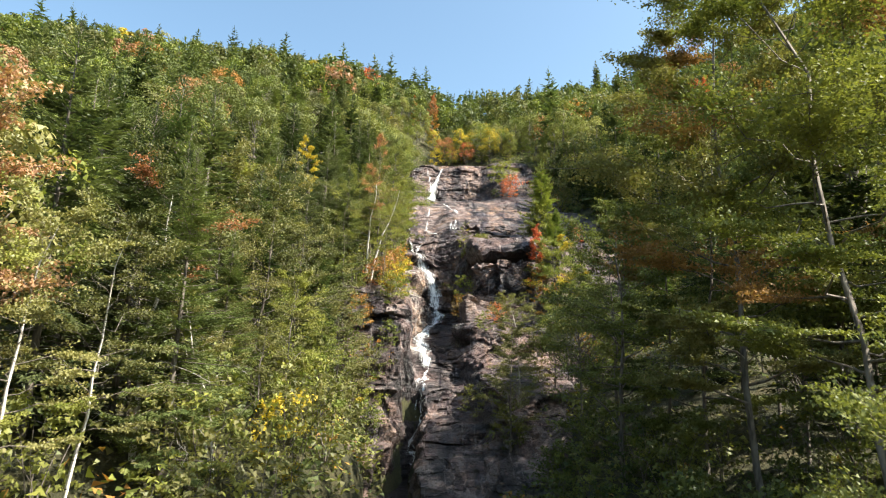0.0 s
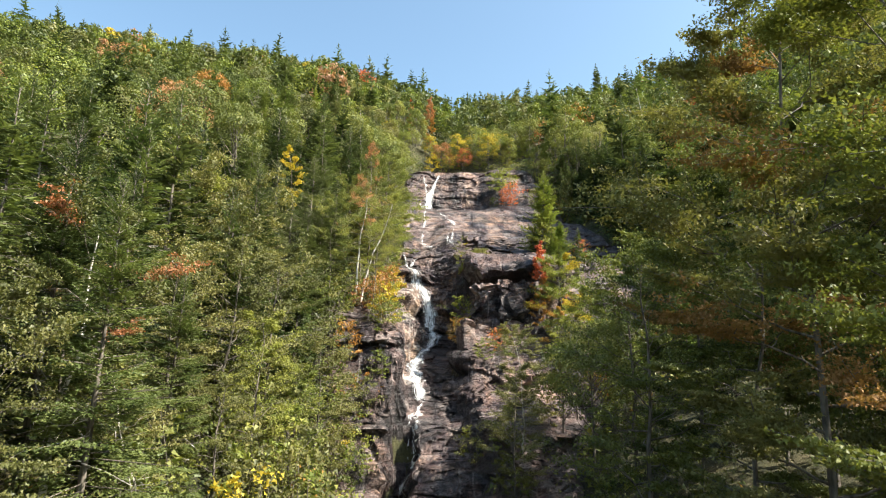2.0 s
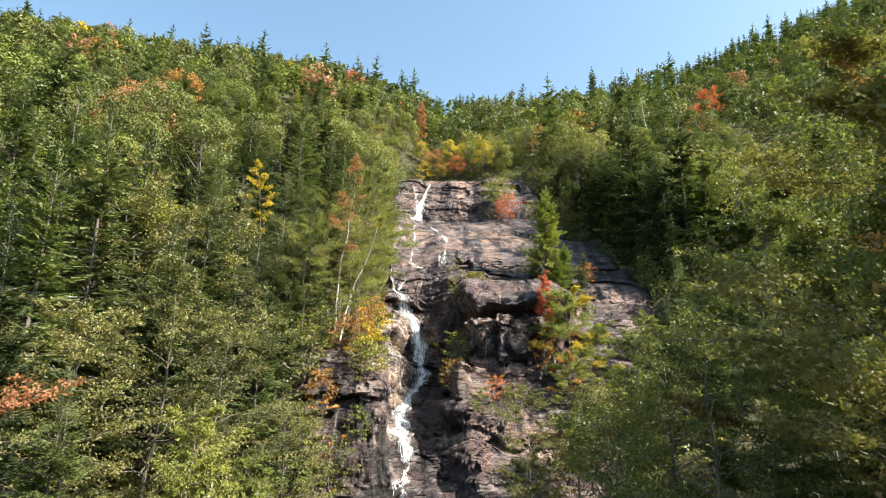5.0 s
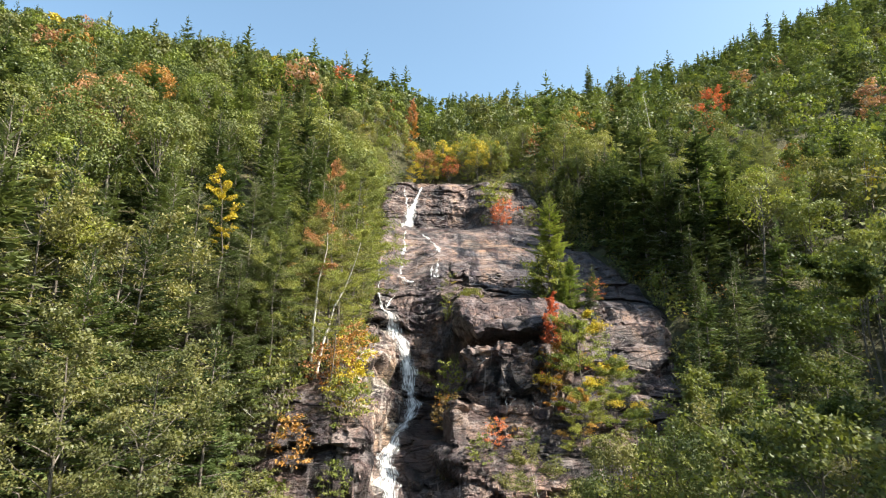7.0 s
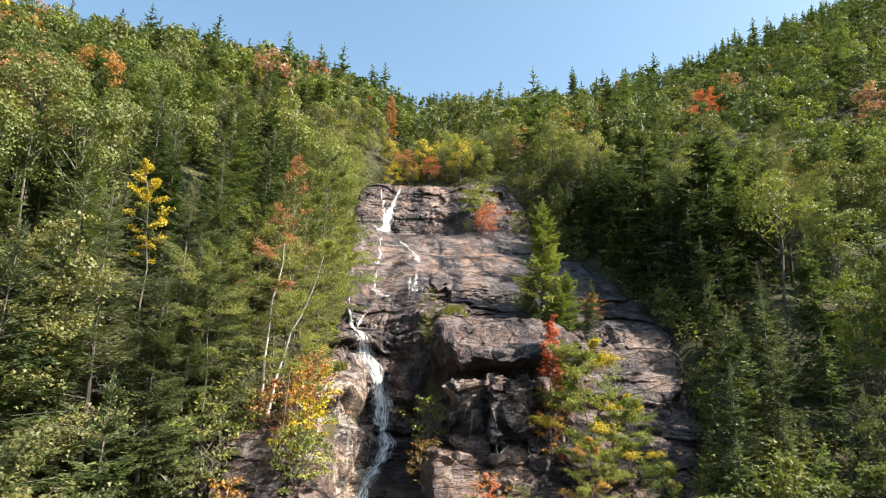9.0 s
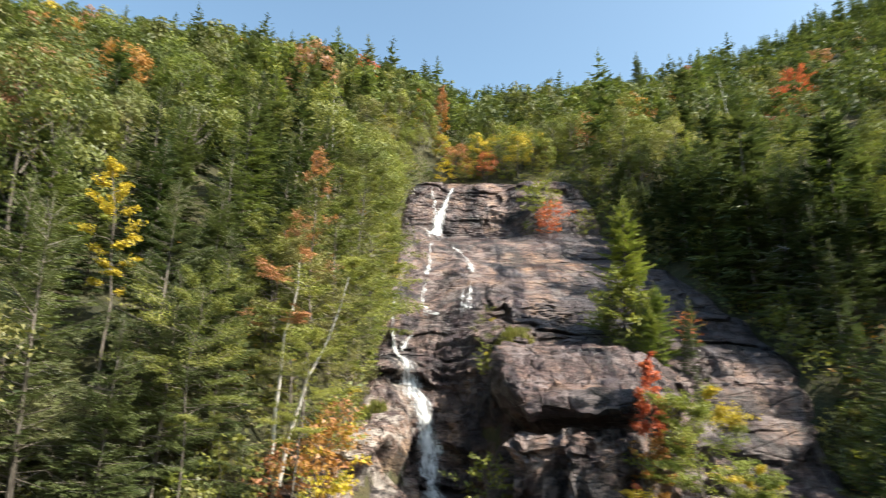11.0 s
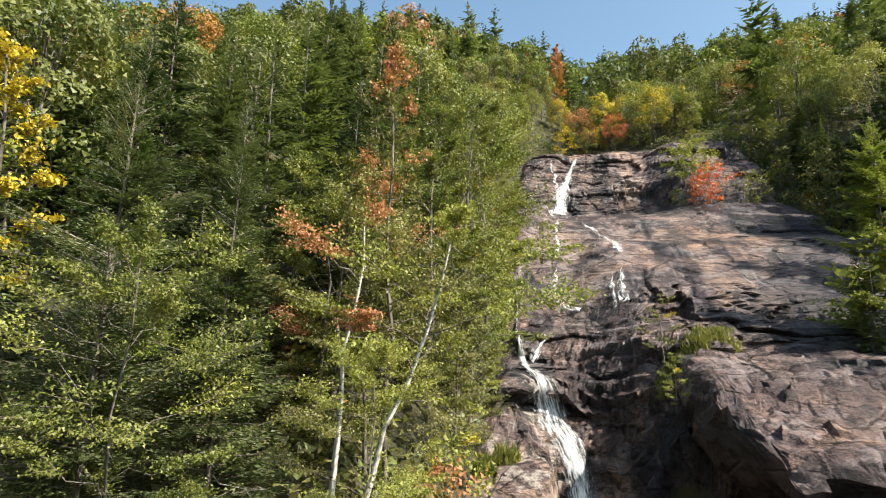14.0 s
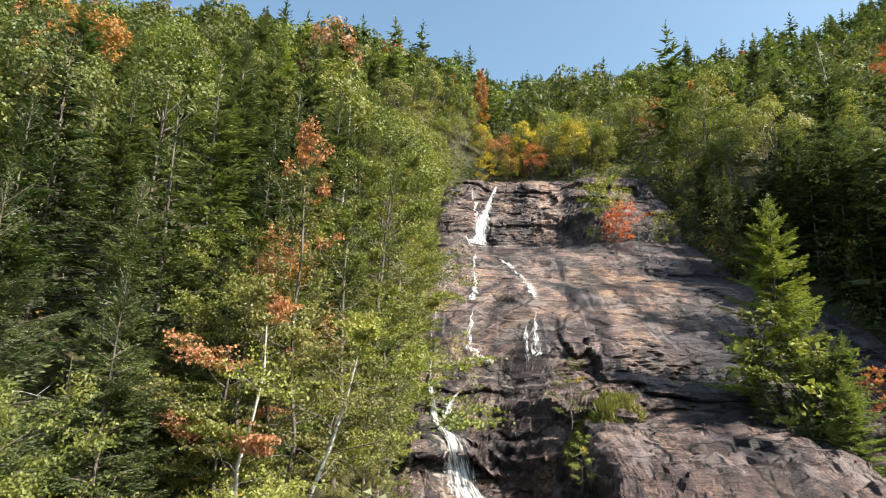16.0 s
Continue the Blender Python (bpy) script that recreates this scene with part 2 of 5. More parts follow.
def ground_material():
    m, nt = fresh("forest floor")
    geo = nt.nodes.new("ShaderNodeNewGeometry")
    n1 = node(nt, "ShaderNodeTexNoise", Scale=0.6, Detail=8.0, Roughness=0.7)
    nt.links.new(geo.outputs["Position"], n1.inputs["Vector"])
    n2 = node(nt, "ShaderNodeTexNoise", Scale=7.0, Detail=6.0, Roughness=0.7)
    nt.links.new(geo.outputs["Position"], n2.inputs["Vector"])
    col = ramp(nt, n1.outputs[0], [(0.35, (0.03, 0.035, 0.014)), (0.55, (0.065, 0.06, 0.022)), (0.7, (0.11, 0.085, 0.045))])
    g = ramp(nt, n2.outputs[0], [(0.3, (0.5, 0.5, 0.5)), (0.7, (1.4, 1.4, 1.3))])
    col = mix(nt, "MULTIPLY", 1.0, col, g)
    bsdf = node(nt, "ShaderNodeBsdfPrincipled", Roughness=0.95)
    nt.links.new(col, bsdf.inputs["Base Color"])
    b = node(nt, "ShaderNodeBump", Strength=1.0, Distance=0.2)
    nt.links.new(n2.outputs[0], b.inputs["Height"]); nt.links.new(b.outputs[0], bsdf.inputs["Normal"])
    out = nt.nodes.new("ShaderNodeOutputMaterial")
    nt.links.new(bsdf.outputs[0], out.inputs[0])
    return m


def water_material(name, thin=0.0):
    """Falling white water: aerated streaks over clear gaps that show the wet rock."""
    m, nt = fresh(name)
    uv = nt.nodes.new("ShaderNodeUVMap")
    mp = node(nt, "ShaderNodeMapping", Scale=(9.0, 0.7, 1))
    nt.links.new(uv.outputs[0], mp.inputs[0])
    n1 = node(nt, "ShaderNodeTexNoise", Scale=1.6, Detail=7.0, Roughness=0.65, Distortion=0.3)
    nt.links.new(mp.outputs[0], n1.inputs["Vector"])
    wht = node(nt, "ShaderNodeBsdfPrincipled", Roughness=0.35)
    col = ramp(nt, n1.outputs[0], [(0.3, (0.56, 0.58, 0.60)), (0.6, (0.78, 0.79, 0.8))])
    nt.links.new(col, wht.inputs["Base Color"])
    b = node(nt, "ShaderNodeBump", Strength=0.8, Distance=0.08)
    nt.links.new(n1.outputs[0], b.inputs["Height"]); nt.links.new(b.outputs[0], wht.inputs["Normal"])
    clear = nt.nodes.new("ShaderNodeBsdfTransparent")
    sep = nt.nodes.new("ShaderNodeSeparateXYZ")
    nt.links.new(uv.outputs[0], sep.inputs[0])
    # thinner towards both margins
    e1 = nt.nodes.new("ShaderNodeMath"); e1.operation = "SUBTRACT"
    nt.links.new(sep.outputs[0], e1.inputs[0]); e1.inputs[1].default_value = 0.5
    e2 = nt.nodes.new("ShaderNodeMath"); e2.operation = "ABSOLUTE"
    nt.links.new(e1.outputs[0], e2.inputs[0])
    e3 = nt.nodes.new("ShaderNodeMath"); e3.operation = "MULTIPLY_ADD"
    nt.links.new(e2.outputs[0], e3.inputs[0]); e3.inputs[1].default_value = -1.05
    nt.links.new(ramp(nt, n1.outputs[0], [(0.32, (0, 0, 0)), (0.68, (1, 1, 1))]), e3.inputs[2])
    gaps = node(nt, "ShaderNodeTexNoise", Scale=0.9, Detail=4.0, Roughness=0.7)
    nt.links.new(uv.outputs[0], gaps.inputs["Vector"])
    e4 = nt.nodes.new("ShaderNodeMath"); e4.operation = "MULTIPLY_ADD"
    nt.links.new(ramp(nt, gaps.outputs[0], [(0.35, (0, 0, 0)), (0.65, (1, 1, 1))]), e4.inputs[0]); e4.inputs[1].default_value = 0.45 + 2.0 * thin
    nt.links.new(e3.outputs[0], e4.inputs[2])
    e3 = e4
    thin = 0.1 + 2.6 * thin
    fac = ramp(nt, e3.outputs[0], [(0.1 + thin, (0, 0, 0)), (0.75 + thin, (0.95, 0.95, 0.95))])
    mx = nt.nodes.new("ShaderNodeMixShader")
    nt.links.new(fac, mx.inputs[0]); nt.links.new(clear.outputs[0], mx.inputs[1]); nt.links.new(wht.outputs[0], mx.inputs[2])
    out = nt.nodes.new("ShaderNodeOutputMaterial")
    nt.links.new(mx.outputs[0], out.inputs[0])
    return m


ROCK, WET_SHADE, GROUND = rock_material("layered purple-grey granite"), rock_material("wet and shade-darkened granite", False), ground_material()
PALE = rock_material("pale scoured granite", cast=(0.90, 0.83, 0.77), pale=0.8)
BROWN = rock_material("purple-brown granite", cast=(0.50, 0.41, 0.41), pale=0.75)
# dark tone for seepage stains and for painted shade on the slab
SLATE = rock_material("dark slate-grey granite of stains and painted shade", cast=(0.33, 0.315, 0.36), pale=0.35)
OCHRE = rock_material("ochre weathered granite", cast=(0.80, 0.635, 0.52), pale=0.5)
WATER, TRICKLE, FILM = water_material("white falling water"), water_material("thin trickling water", 0.20), water_material("film of water", 0.27)


# ---- mesh helpers ----
def quads(name, verts, faces, mats, index=None, smooth=False, uvs=None):
    """A mesh from arrays of vertices and faces, all with as many corners."""
    me = bpy.data.meshes.new(name)
    verts, faces = np.asarray(verts, np.float32), np.asarray(faces, np.int32)
    if uvs is None:
        corners = faces.shape[1]
        used, faces = np.unique(faces.ravel(), return_inverse=True)
        verts, faces = verts[used], faces.reshape(-1, corners).astype(np.int32)
    me.vertices.add(len(verts)); me.vertices.foreach_set("co", verts.ravel())
    me.loops.add(faces.size); me.loops.foreach_set("vertex_index", faces.ravel())
    me.polygons.add(len(faces)); me.polygons.foreach_set("loop_start", np.arange(len(faces), dtype=np.int32) * faces.shape[1])
    for m in mats:
        me.materials.append(m)
    if index is not None:
        me.polygons.foreach_set("material_index", np.asarray(index, np.int32))
    me.polygons.foreach_set("use_smooth", np.full(len(faces), smooth))
    if uvs is not None:
        layer = me.uv_layers.new(name="UVMap")
        layer.data.foreach_set("uv", np.asarray(uvs, np.float32)[faces.ravel()].ravel())
    me.update(calc_edges=True)
    me.validate()
    return me


def part(name, me, parent, label=""):
    ob = new(name, me)
    ob.parent = parent
    return tagged(ob, label) if label else ob


def grid_faces(n, m):
    a = (np.arange(n - 1)[:, None] * m + np.arange(m - 1)).ravel()
    return np.stack([a, a + 1, a + m + 1, a + m], 1)


def tubes(paths, sides=5):
    """Tapered tubes: each path is (points (n, 3), radii (n,))."""
    vs, fs, base = [], [], 0
    ang = np.arange(sides) * 2 * np.pi / sides
    for pts, rad in paths:
        pts, rad = np.asarray(pts, float), np.asarray(rad, float)
        tan = np.gradient(pts, axis=0)
        tan /= np.linalg.norm(tan, axis=1)[:, None] + 1e-9
        ref = np.where(np.abs(tan[:, 2:3]) > 0.9, [[1.0, 0, 0]], [[0, 0, 1.0]])
        u = np.cross(tan, ref); u /= np.linalg.norm(u, axis=1)[:, None]
        w = np.cross(tan, u)
        ring = pts[:, None] + rad[:, None, None] * (np.cos(ang)[None, :, None] * u[:, None] + np.sin(ang)[None, :, None] * w[:, None])
        vs.append(ring.reshape(-1, 3))
        n = len(pts)
        i, j = np.arange(n - 1)[:, None] * sides, np.arange(sides)
        k = (j + 1) % sides
        fs.append((base + np.stack([i + j, i + k, i + sides + k, i + sides + j], -1)).reshape(-1, 4))
        base += n * sides
    return np.concatenate(vs), np.concatenate(fs)


def unit(v):
    return v / (np.linalg.norm(v, axis=-1, keepdims=True) + 1e-9)


def blades(rng, centres, along, length, width, up=0.6, fold=0.18, spray=False):
    """Leaf blades, one a centre; along is the way that each one points. Folded lozenges, or plain pointed sprays."""
    n = len(centres)
    d = unit(along)
    nor = unit(rng.normal(size=(n, 3)) * (1 - up) + np.array([0, 0, up]))
    s = unit(np.cross(d, nor))
    nor = np.cross(s, d)
    l, w = length[:, None] / 2, width[:, None] / 2
    if spray:
        v = np.stack([centres - d * l + s * w, centres - d * l - s * w, centres + d * l], 1)
        return v.reshape(-1, 3), np.arange(3 * n).reshape(-1, 3)
    v = np.stack([centres - d * l, centres + s * w + nor * w * fold - d * l * 0.15, centres + d * l, centres - s * w + nor * w * fold - d * l * 0.15], 1)
    return v.reshape(-1, 3), np.arange(4 * n).reshape(-1, 4)


# ---- lie of the land ----
def line(y, table):
    ys, zs = zip(*table)
    return sum(np.interp(y + o, ys, zs) for o in (-0.5, 0.0, 0.5)) / 3


LOW = [(-300, -8), (-100, -3), (-30, 0), (0, 2), (20, 4.5), (36, 7.5)]
HIGH = [(104, 48.5), (112, 53), (140, 68.5), (190, 94), (215, 99), (260, 99), (400, 90), (1500, 40)]
CHUTE = LOW + [(44, 9.7), (50, 13.3), (54.6, 15.5), (58, 16.4), (61, 17.6), (63.4, 18.8), (65.6, 22.0), (67.4, 24.4), (70, 26.3), (72.2, 28.3), (78, 32.2), (83.6, 34.6), (86, 36.2), (94.2, 39), (94.9, 41.0), (97.5, 43.2), (99, 45.3)] + HIGH
RIGHT = LOW + [(42, 10.8), (48.4, 13.8), (51, 16.4), (53, 17.7), (55.5, 18.6), (57.5, 19.4), (60.0, 20.4), (61.2, 23.4), (62.6, 25.0), (66, 26.5), (71, 29.1), (78, 32.9), (83.6, 34.6), (86, 36.3), (94.2, 39.1), (94.7, 41.2), (97.3, 43.8), (99, 46)] + HIGH
LEFT = LOW + [(44, 9), (46.5, 12.5), (48.3, 16.8), (52, 19.2), (59, 21.8), (62, 22.3), (68, 25.6), (72, 28.8), (80, 33.8), (94, 40), (99, 46)] + HIGH
FALL_X = [(36, 1), (50, 0.2), (54.6, -0.4), (61.3, 1.1), (66, 0.2), (70, -1.5), (76, -1.2), (94, 0.5), (99, 1.4), (104, 2)]
ROCK_L = [(22, -1.5), (36, -2.5), (44, -7.5), (50, -8.5), (54, -5), (58, -3.8), (64, -3.2), (70, -3.0), (80, -3.2), (94, -4.2), (100, -3.5), (105, 2)]
ROCK_R = [(22, 5.0), (36, 7), (44, 10), (50, 14), (58, 19), (66, 20.5), (75, 19.5), (85, 18), (94, 17), (100, 14.5), (105, 6)]


def ease(a, b, v):
    t = np.clip((v - a) / (b - a), 0, 1)
    return t * t * (3 - 2 * t)


def land(x, y):
    """The smooth lie of the land, with the ravine of the falls in it."""
    x, y = np.asarray(x, float), np.asarray(y, float)
    xc = line(y, FALL_X)
    c, l = line(y, CHUTE), line(y, LEFT)
    r = line(y + 2.4 * ease(7, 10.5, x) * ease(84, 91, y) * (1 - ease(97, 103, y)), RIGHT)
    k = ease(62.5, 66.5, y) * (1 - ease(72, 76, y))
    z = c + (r - c) * ease(1.8 - 1.5 * k, 3.6 + 1.6 * k, x - xc) + (l - c) * ease(0.7, 2.0, xc - x)
    # the narrow cleft under the last drop, wider towards its mouth
    mid, wide = np.interp(y, [28, 48], [-2.0, -0.75]), np.interp(y, [28, 48], [1.15, 0.5])
    z = z - 3.0 * np.exp(-((x - mid) / wide) ** 4) * (1 - ease(46.8, 48.2, y)) * ease(22, 28, y)
    dl = np.maximum(line(y, ROCK_L) + 0.5 - x, 0)
    dr = np.maximum(x - line(y, ROCK_R) + 0.5, 0)
    z = z + 4 * (1 - np.exp(-dl / 4)) + 0.21 * np.minimum(dl, 25) + 0.12 * np.maximum(dl - 25, 0)
    near = 1 - ease(34, 56, y)
    d2 = np.minimum(dr, 170)
    return z + (1.5 + 2.5 * near) * (1 - np.exp(-dr / 4)) + (0.14 - 0.085 * ease(62, 100, y)) * d2 + 0.0012 * d2 * d2 + 0.17 * ease(62, 100, y) * np.maximum(d2 - 45, 0) + 0.2 * np.maximum(dr - 170, 0)


def bare(x, y):
    """1 on the open rock of the ravine, 0 in the woods."""
    inside = np.minimum(x - line(y, ROCK_L), line(y, ROCK_R) - x)
    return ease(-0.6, 0.9, inside) * ease(24, 27, y) * (1 - ease(102.5, 105, y))


def wobble(x, y, scale, seed):
    """Smooth value noise in -1 .. 1."""
    r = np.random.default_rng(seed).uniform(-1, 1, (256, 256))
    u, v = np.asarray(x) / scale + 1000.3, np.asarray(y) / scale + 1000.7
    i, j = np.floor(u).astype(int), np.floor(v).astype(int)
    f, g = u - i, v - j
    f, g = f * f * (3 - 2 * f), g * g * (3 - 2 * g)
    at = lambda a, b: r[a % 256, b % 256]
    return (at(i, j) * (1 - f) + at(i + 1, j) * f) * (1 - g) + (at(i, j + 1) * (1 - f) + at(i + 1, j + 1) * f) * g


def terrace(z, step, sharp):
    u = z / step
    f = u - np.floor(u)
    g = np.clip((f - 0.5) * sharp + 0.5, 0, 1)
    return step * (np.floor(u) + 0.25 * f + 0.75 * g)


def dice(*keys):
    """A fixed random number in -1 .. 1 for whole-number keys."""
    h = np.zeros(np.shape(keys[0]))
    for k, m in zip(keys, (12.9898, 78.233, 37.719)):
        h = h + np.asarray(k) * m
    return 2 * np.modf(np.abs(np.sin(h) * 43758.5453))[0] - 1


def courses(x, z, thick, wide, seed):
    """Rock split in beds and by upright joints: how far each block stands out, and a mask of the cracks between."""
    u = z / thick
    k = np.floor(u)
    c = x / (wide * (1 + 0.45 * dice(k, k * 0 + seed, k * 0))) + 7 * dice(k, k * 0, k * 0 + seed)
    j = np.floor(c)
    edge = np.minimum(np.minimum(u - k, k + 1 - u) * thick, np.minimum(c - j, j + 1 - c) * wide)
    return dice(k, j, k * 0 + seed), edge, (u - k - 0.5) * dice(j, k, k * 0 + seed + 3) + (c - j - 0.5) * dice(k, j, k * 0 + seed + 5)


def rock_point(x, y):
    """The bedrock's surface over a place of the smooth land: ledges, blocks and sheets that stand out from it."""
    x, y = np.asarray(x, float), np.asarray(y, float)
    z = land(x, y)
    slab = ease(71, 75, y) * (1 - ease(91.5, 93, y))
    upper = ease(92.5, 93.5, y)
    rough = 1 - 0.72 * slab
    dip = 0.05 * x + 0.6 * wobble(x, y, 9, 1) + 0.22 * wobble(x, y, 2.3, 2)
    big = terrace(z + dip, 2.1, 3.0) - dip
    z = z + 0.45 * (1 - slab) * (1 - upper) * (big - z)
    wx = x + 1.3 * wobble(x, z, 2.4, 5) + 0.3 * wobble(x, z, 0.7, 6)
    wz = z + dip + 0.5 * wobble(x, y, 2.3, 7) + 0.16 * wobble(x, y, 0.8, 9)
    a, ea, ta = courses(wx, wz, 1.7, 3.2, 1.0)
    b, eb, tb = courses(wx + 3, wz + 0.3, 0.55, 1.3, 2.0)
    c, ec, tc = courses(wx + 5, wz, 0.19, 0.6, 3.0)
    small = (1 - 0.75 * slab - 0.5 * upper) * (1 - 0.6 * ease(8, 10.5, x) * ease(54, 57, y))
    out = (0.5 - 0.3 * upper) * a + 0.4 * ta + small * (0.15 * b + 0.22 * tb + 0.06 * c + 0.06 * tc)
    out = out - 0.16 * (1 - ease(0.0, 0.12, ea)) - 0.10 * small * (1 - ease(0.0, 0.07, eb))
    calm = ease(64, 67, y) * (1 - ease(72, 76, y)) * ease(0.3, 1.2, x - line(y, FALL_X)) * (1 - ease(4, 6, x - line(y, FALL_X)))
    out = out * rough * (1 - 0.5 * calm) + 0.10 * wobble(x, z, 0.9, 3) * rough + 0.035 * wobble(x, z, 0.28, 4)
    # beds that stand out at the top and are undercut below
    off = x - line(y, FALL_X)
    lay = ease(61.5, 63.5, y) * (1 - ease(68.6, 71.0, y)) * ease(0.2, 1.0, off) * (1 - ease(6, 8, x)) + 0.75 * ease(93.5, 94.3, y)
    bed = wz / 0.62 + 0.8 * wobble(x, y, 2.2, 21) + 0.3 * wobble(x, y, 0.8, 22)
    k = np.floor(bed)
    out = out + lay * (0.22 + 0.22 * dice(k, np.floor(wx / 1.9 + 0.7 * k), k * 0)) * (bed - k - 0.45)
    gx = (land(x + 0.25, y) - land(x - 0.25, y)) * 2
    gy = (land(x, y + 0.25) - land(x, y - 0.25)) * 2 + 0.15
    g = np.hypot(gx, gy) + 1e-6
    return x - out * gx / g, y - out * gy / g, z + 0.35 * out * slab + 0.12 * out


def rock_height(x, y):
    return rock_point(x, y)[2]


def soaked_shaded(x, y):
    """Where spray and seepage keep rock wet, and shade is painted: the hollow beside the fall, the cleft below it, the
    recess under the overhang.
    """
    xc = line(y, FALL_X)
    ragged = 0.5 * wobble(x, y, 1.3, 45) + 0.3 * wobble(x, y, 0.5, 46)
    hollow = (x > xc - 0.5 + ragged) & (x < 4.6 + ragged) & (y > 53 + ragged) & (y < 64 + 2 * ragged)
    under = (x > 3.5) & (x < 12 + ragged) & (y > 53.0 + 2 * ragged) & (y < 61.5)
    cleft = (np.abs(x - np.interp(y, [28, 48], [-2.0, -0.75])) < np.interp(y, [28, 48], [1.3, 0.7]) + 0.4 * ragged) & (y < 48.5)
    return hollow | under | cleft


def stain_shade(x, y):
    """Dark seepage and painted shade on the slab's side; painted shade behind the block."""
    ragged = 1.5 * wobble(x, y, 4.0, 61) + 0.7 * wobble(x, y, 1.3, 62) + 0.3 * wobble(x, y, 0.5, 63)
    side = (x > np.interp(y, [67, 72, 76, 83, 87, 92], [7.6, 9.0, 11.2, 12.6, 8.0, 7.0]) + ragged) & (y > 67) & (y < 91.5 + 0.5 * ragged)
    shelf_shade = (x > 6.4 + ragged) & (y > 63.5 + 0.4 * ragged) & (y <= 69)
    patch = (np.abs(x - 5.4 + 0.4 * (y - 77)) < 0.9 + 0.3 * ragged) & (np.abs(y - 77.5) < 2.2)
    return side | shelf_shade | patch


def weathered(x, y):
    """The warm dry heart of the slab."""
    ragged = 0.30 * wobble(x, y, 2.6, 64) + 0.22 * wobble(x, y, 0.9, 65)
    return np.hypot((x - 8.6) / 3.6, (y - 79.6) / 4.6) + ragged < 0.85


# ---- ground and rock ----
def ground():
    s = np.linspace(-1, 1, 181)
    xs = 3 + 60 * s + 1400 * np.abs(s) ** 5 * np.sign(s)
    t = np.linspace(-1, 1, 201)
    ys = 60 + 75 * t + 1500 * np.abs(t) ** 5 * np.sign(t)
    X, Y = np.meshgrid(xs, ys)
    Z = land(X, Y) - 1.3 * bare(X, Y) + 0.35 * wobble(X, Y, 4, 11) * (1 - bare(X, Y)) + 0.12 * wobble(X, Y, 1.3, 12)
    far = np.maximum(np.hypot(X, Y - 60) - 330, 0)
    Z = Z - np.minimum(far * 0.25, np.maximum(Z - 20, 0) * 0.8)
    me = quads("ground", np.stack([X, Y, Z], -1).reshape(-1, 3), grid_faces(len(ys), len(xs)), [GROUND], smooth=True)
    tagged(new("ground", me), "steep forest floor of leaf litter and moss", "ground", kind="structure")


def bedrock():
    xs = np.concatenate([np.arange(-10.5, -3, 0.24), np.arange(-3, 6, 0.12), np.arange(6, 22.5, 0.25)])
    # rows lie closer together where the rock is steep
    yy = np.arange(23.0, 106.0, 0.02)
    zz = line(yy, CHUTE) + line(yy, RIGHT)
    arc = np.cumsum(np.hypot(0.02, np.gradient(zz) / 2))
    step = np.interp(yy, [23, 40, 48, 106], [0.3, 0.2, 0.11, 0.12])
    rows = np.cumsum(np.gradient(arc) / step)
    ys = np.interp(np.arange(0, rows[-1]), rows, yy)
    X, Y = np.meshgrid(xs, ys)
    X2, Y2, Z2 = rock_point(X, Y)
    # running water has worn the edges of the slab and the chute
    worn = ease(70.5, 73, Y) * (1 - ease(91, 93, Y)) * ease(-4, -2, X) * (1 - ease(7, 10, X))
    for F in (X2, Y2, Z2):
        for _ in range(2):
            B = F.copy()
            B[1:-1, 1:-1] = (4 * F[1:-1, 1:-1] + 2 * (F[:-2, 1:-1] + F[2:, 1:-1] + F[1:-1, :-2] + F[1:-1, 2:]) + F[:-2, :-2] + F[:-2, 2:] + F[2:, :-2] + F[2:, 2:]) / 16
            F += worn * (B - F)
    Z2 = Z2 - 2.2 * (1 - bare(X, Y))
    scoured = (X < line(Y, FALL_X) - 0.4 + 0.4 * wobble(X, Y, 0.8, 50)) & (X > -4.5) & (Y > 51) & (Y < 67)
    me = quads("bedrock", np.stack([X2, Y2, Z2], -1).reshape(-1, 3), grid_faces(len(ys), len(xs)), [ROCK, WET_SHADE, PALE, SLATE, OCHRE], index=np.select([scoured, soaked_shaded(X, Y), stain_shade(X, Y), weathered(X, Y)], [2, 1, 3, 4], 0)[:-1, :-1].ravel())
    tagged(new("rock_face", me), "stepped purple-grey granite ledges darkened by water and painted shade", "rock face", kind="structure")


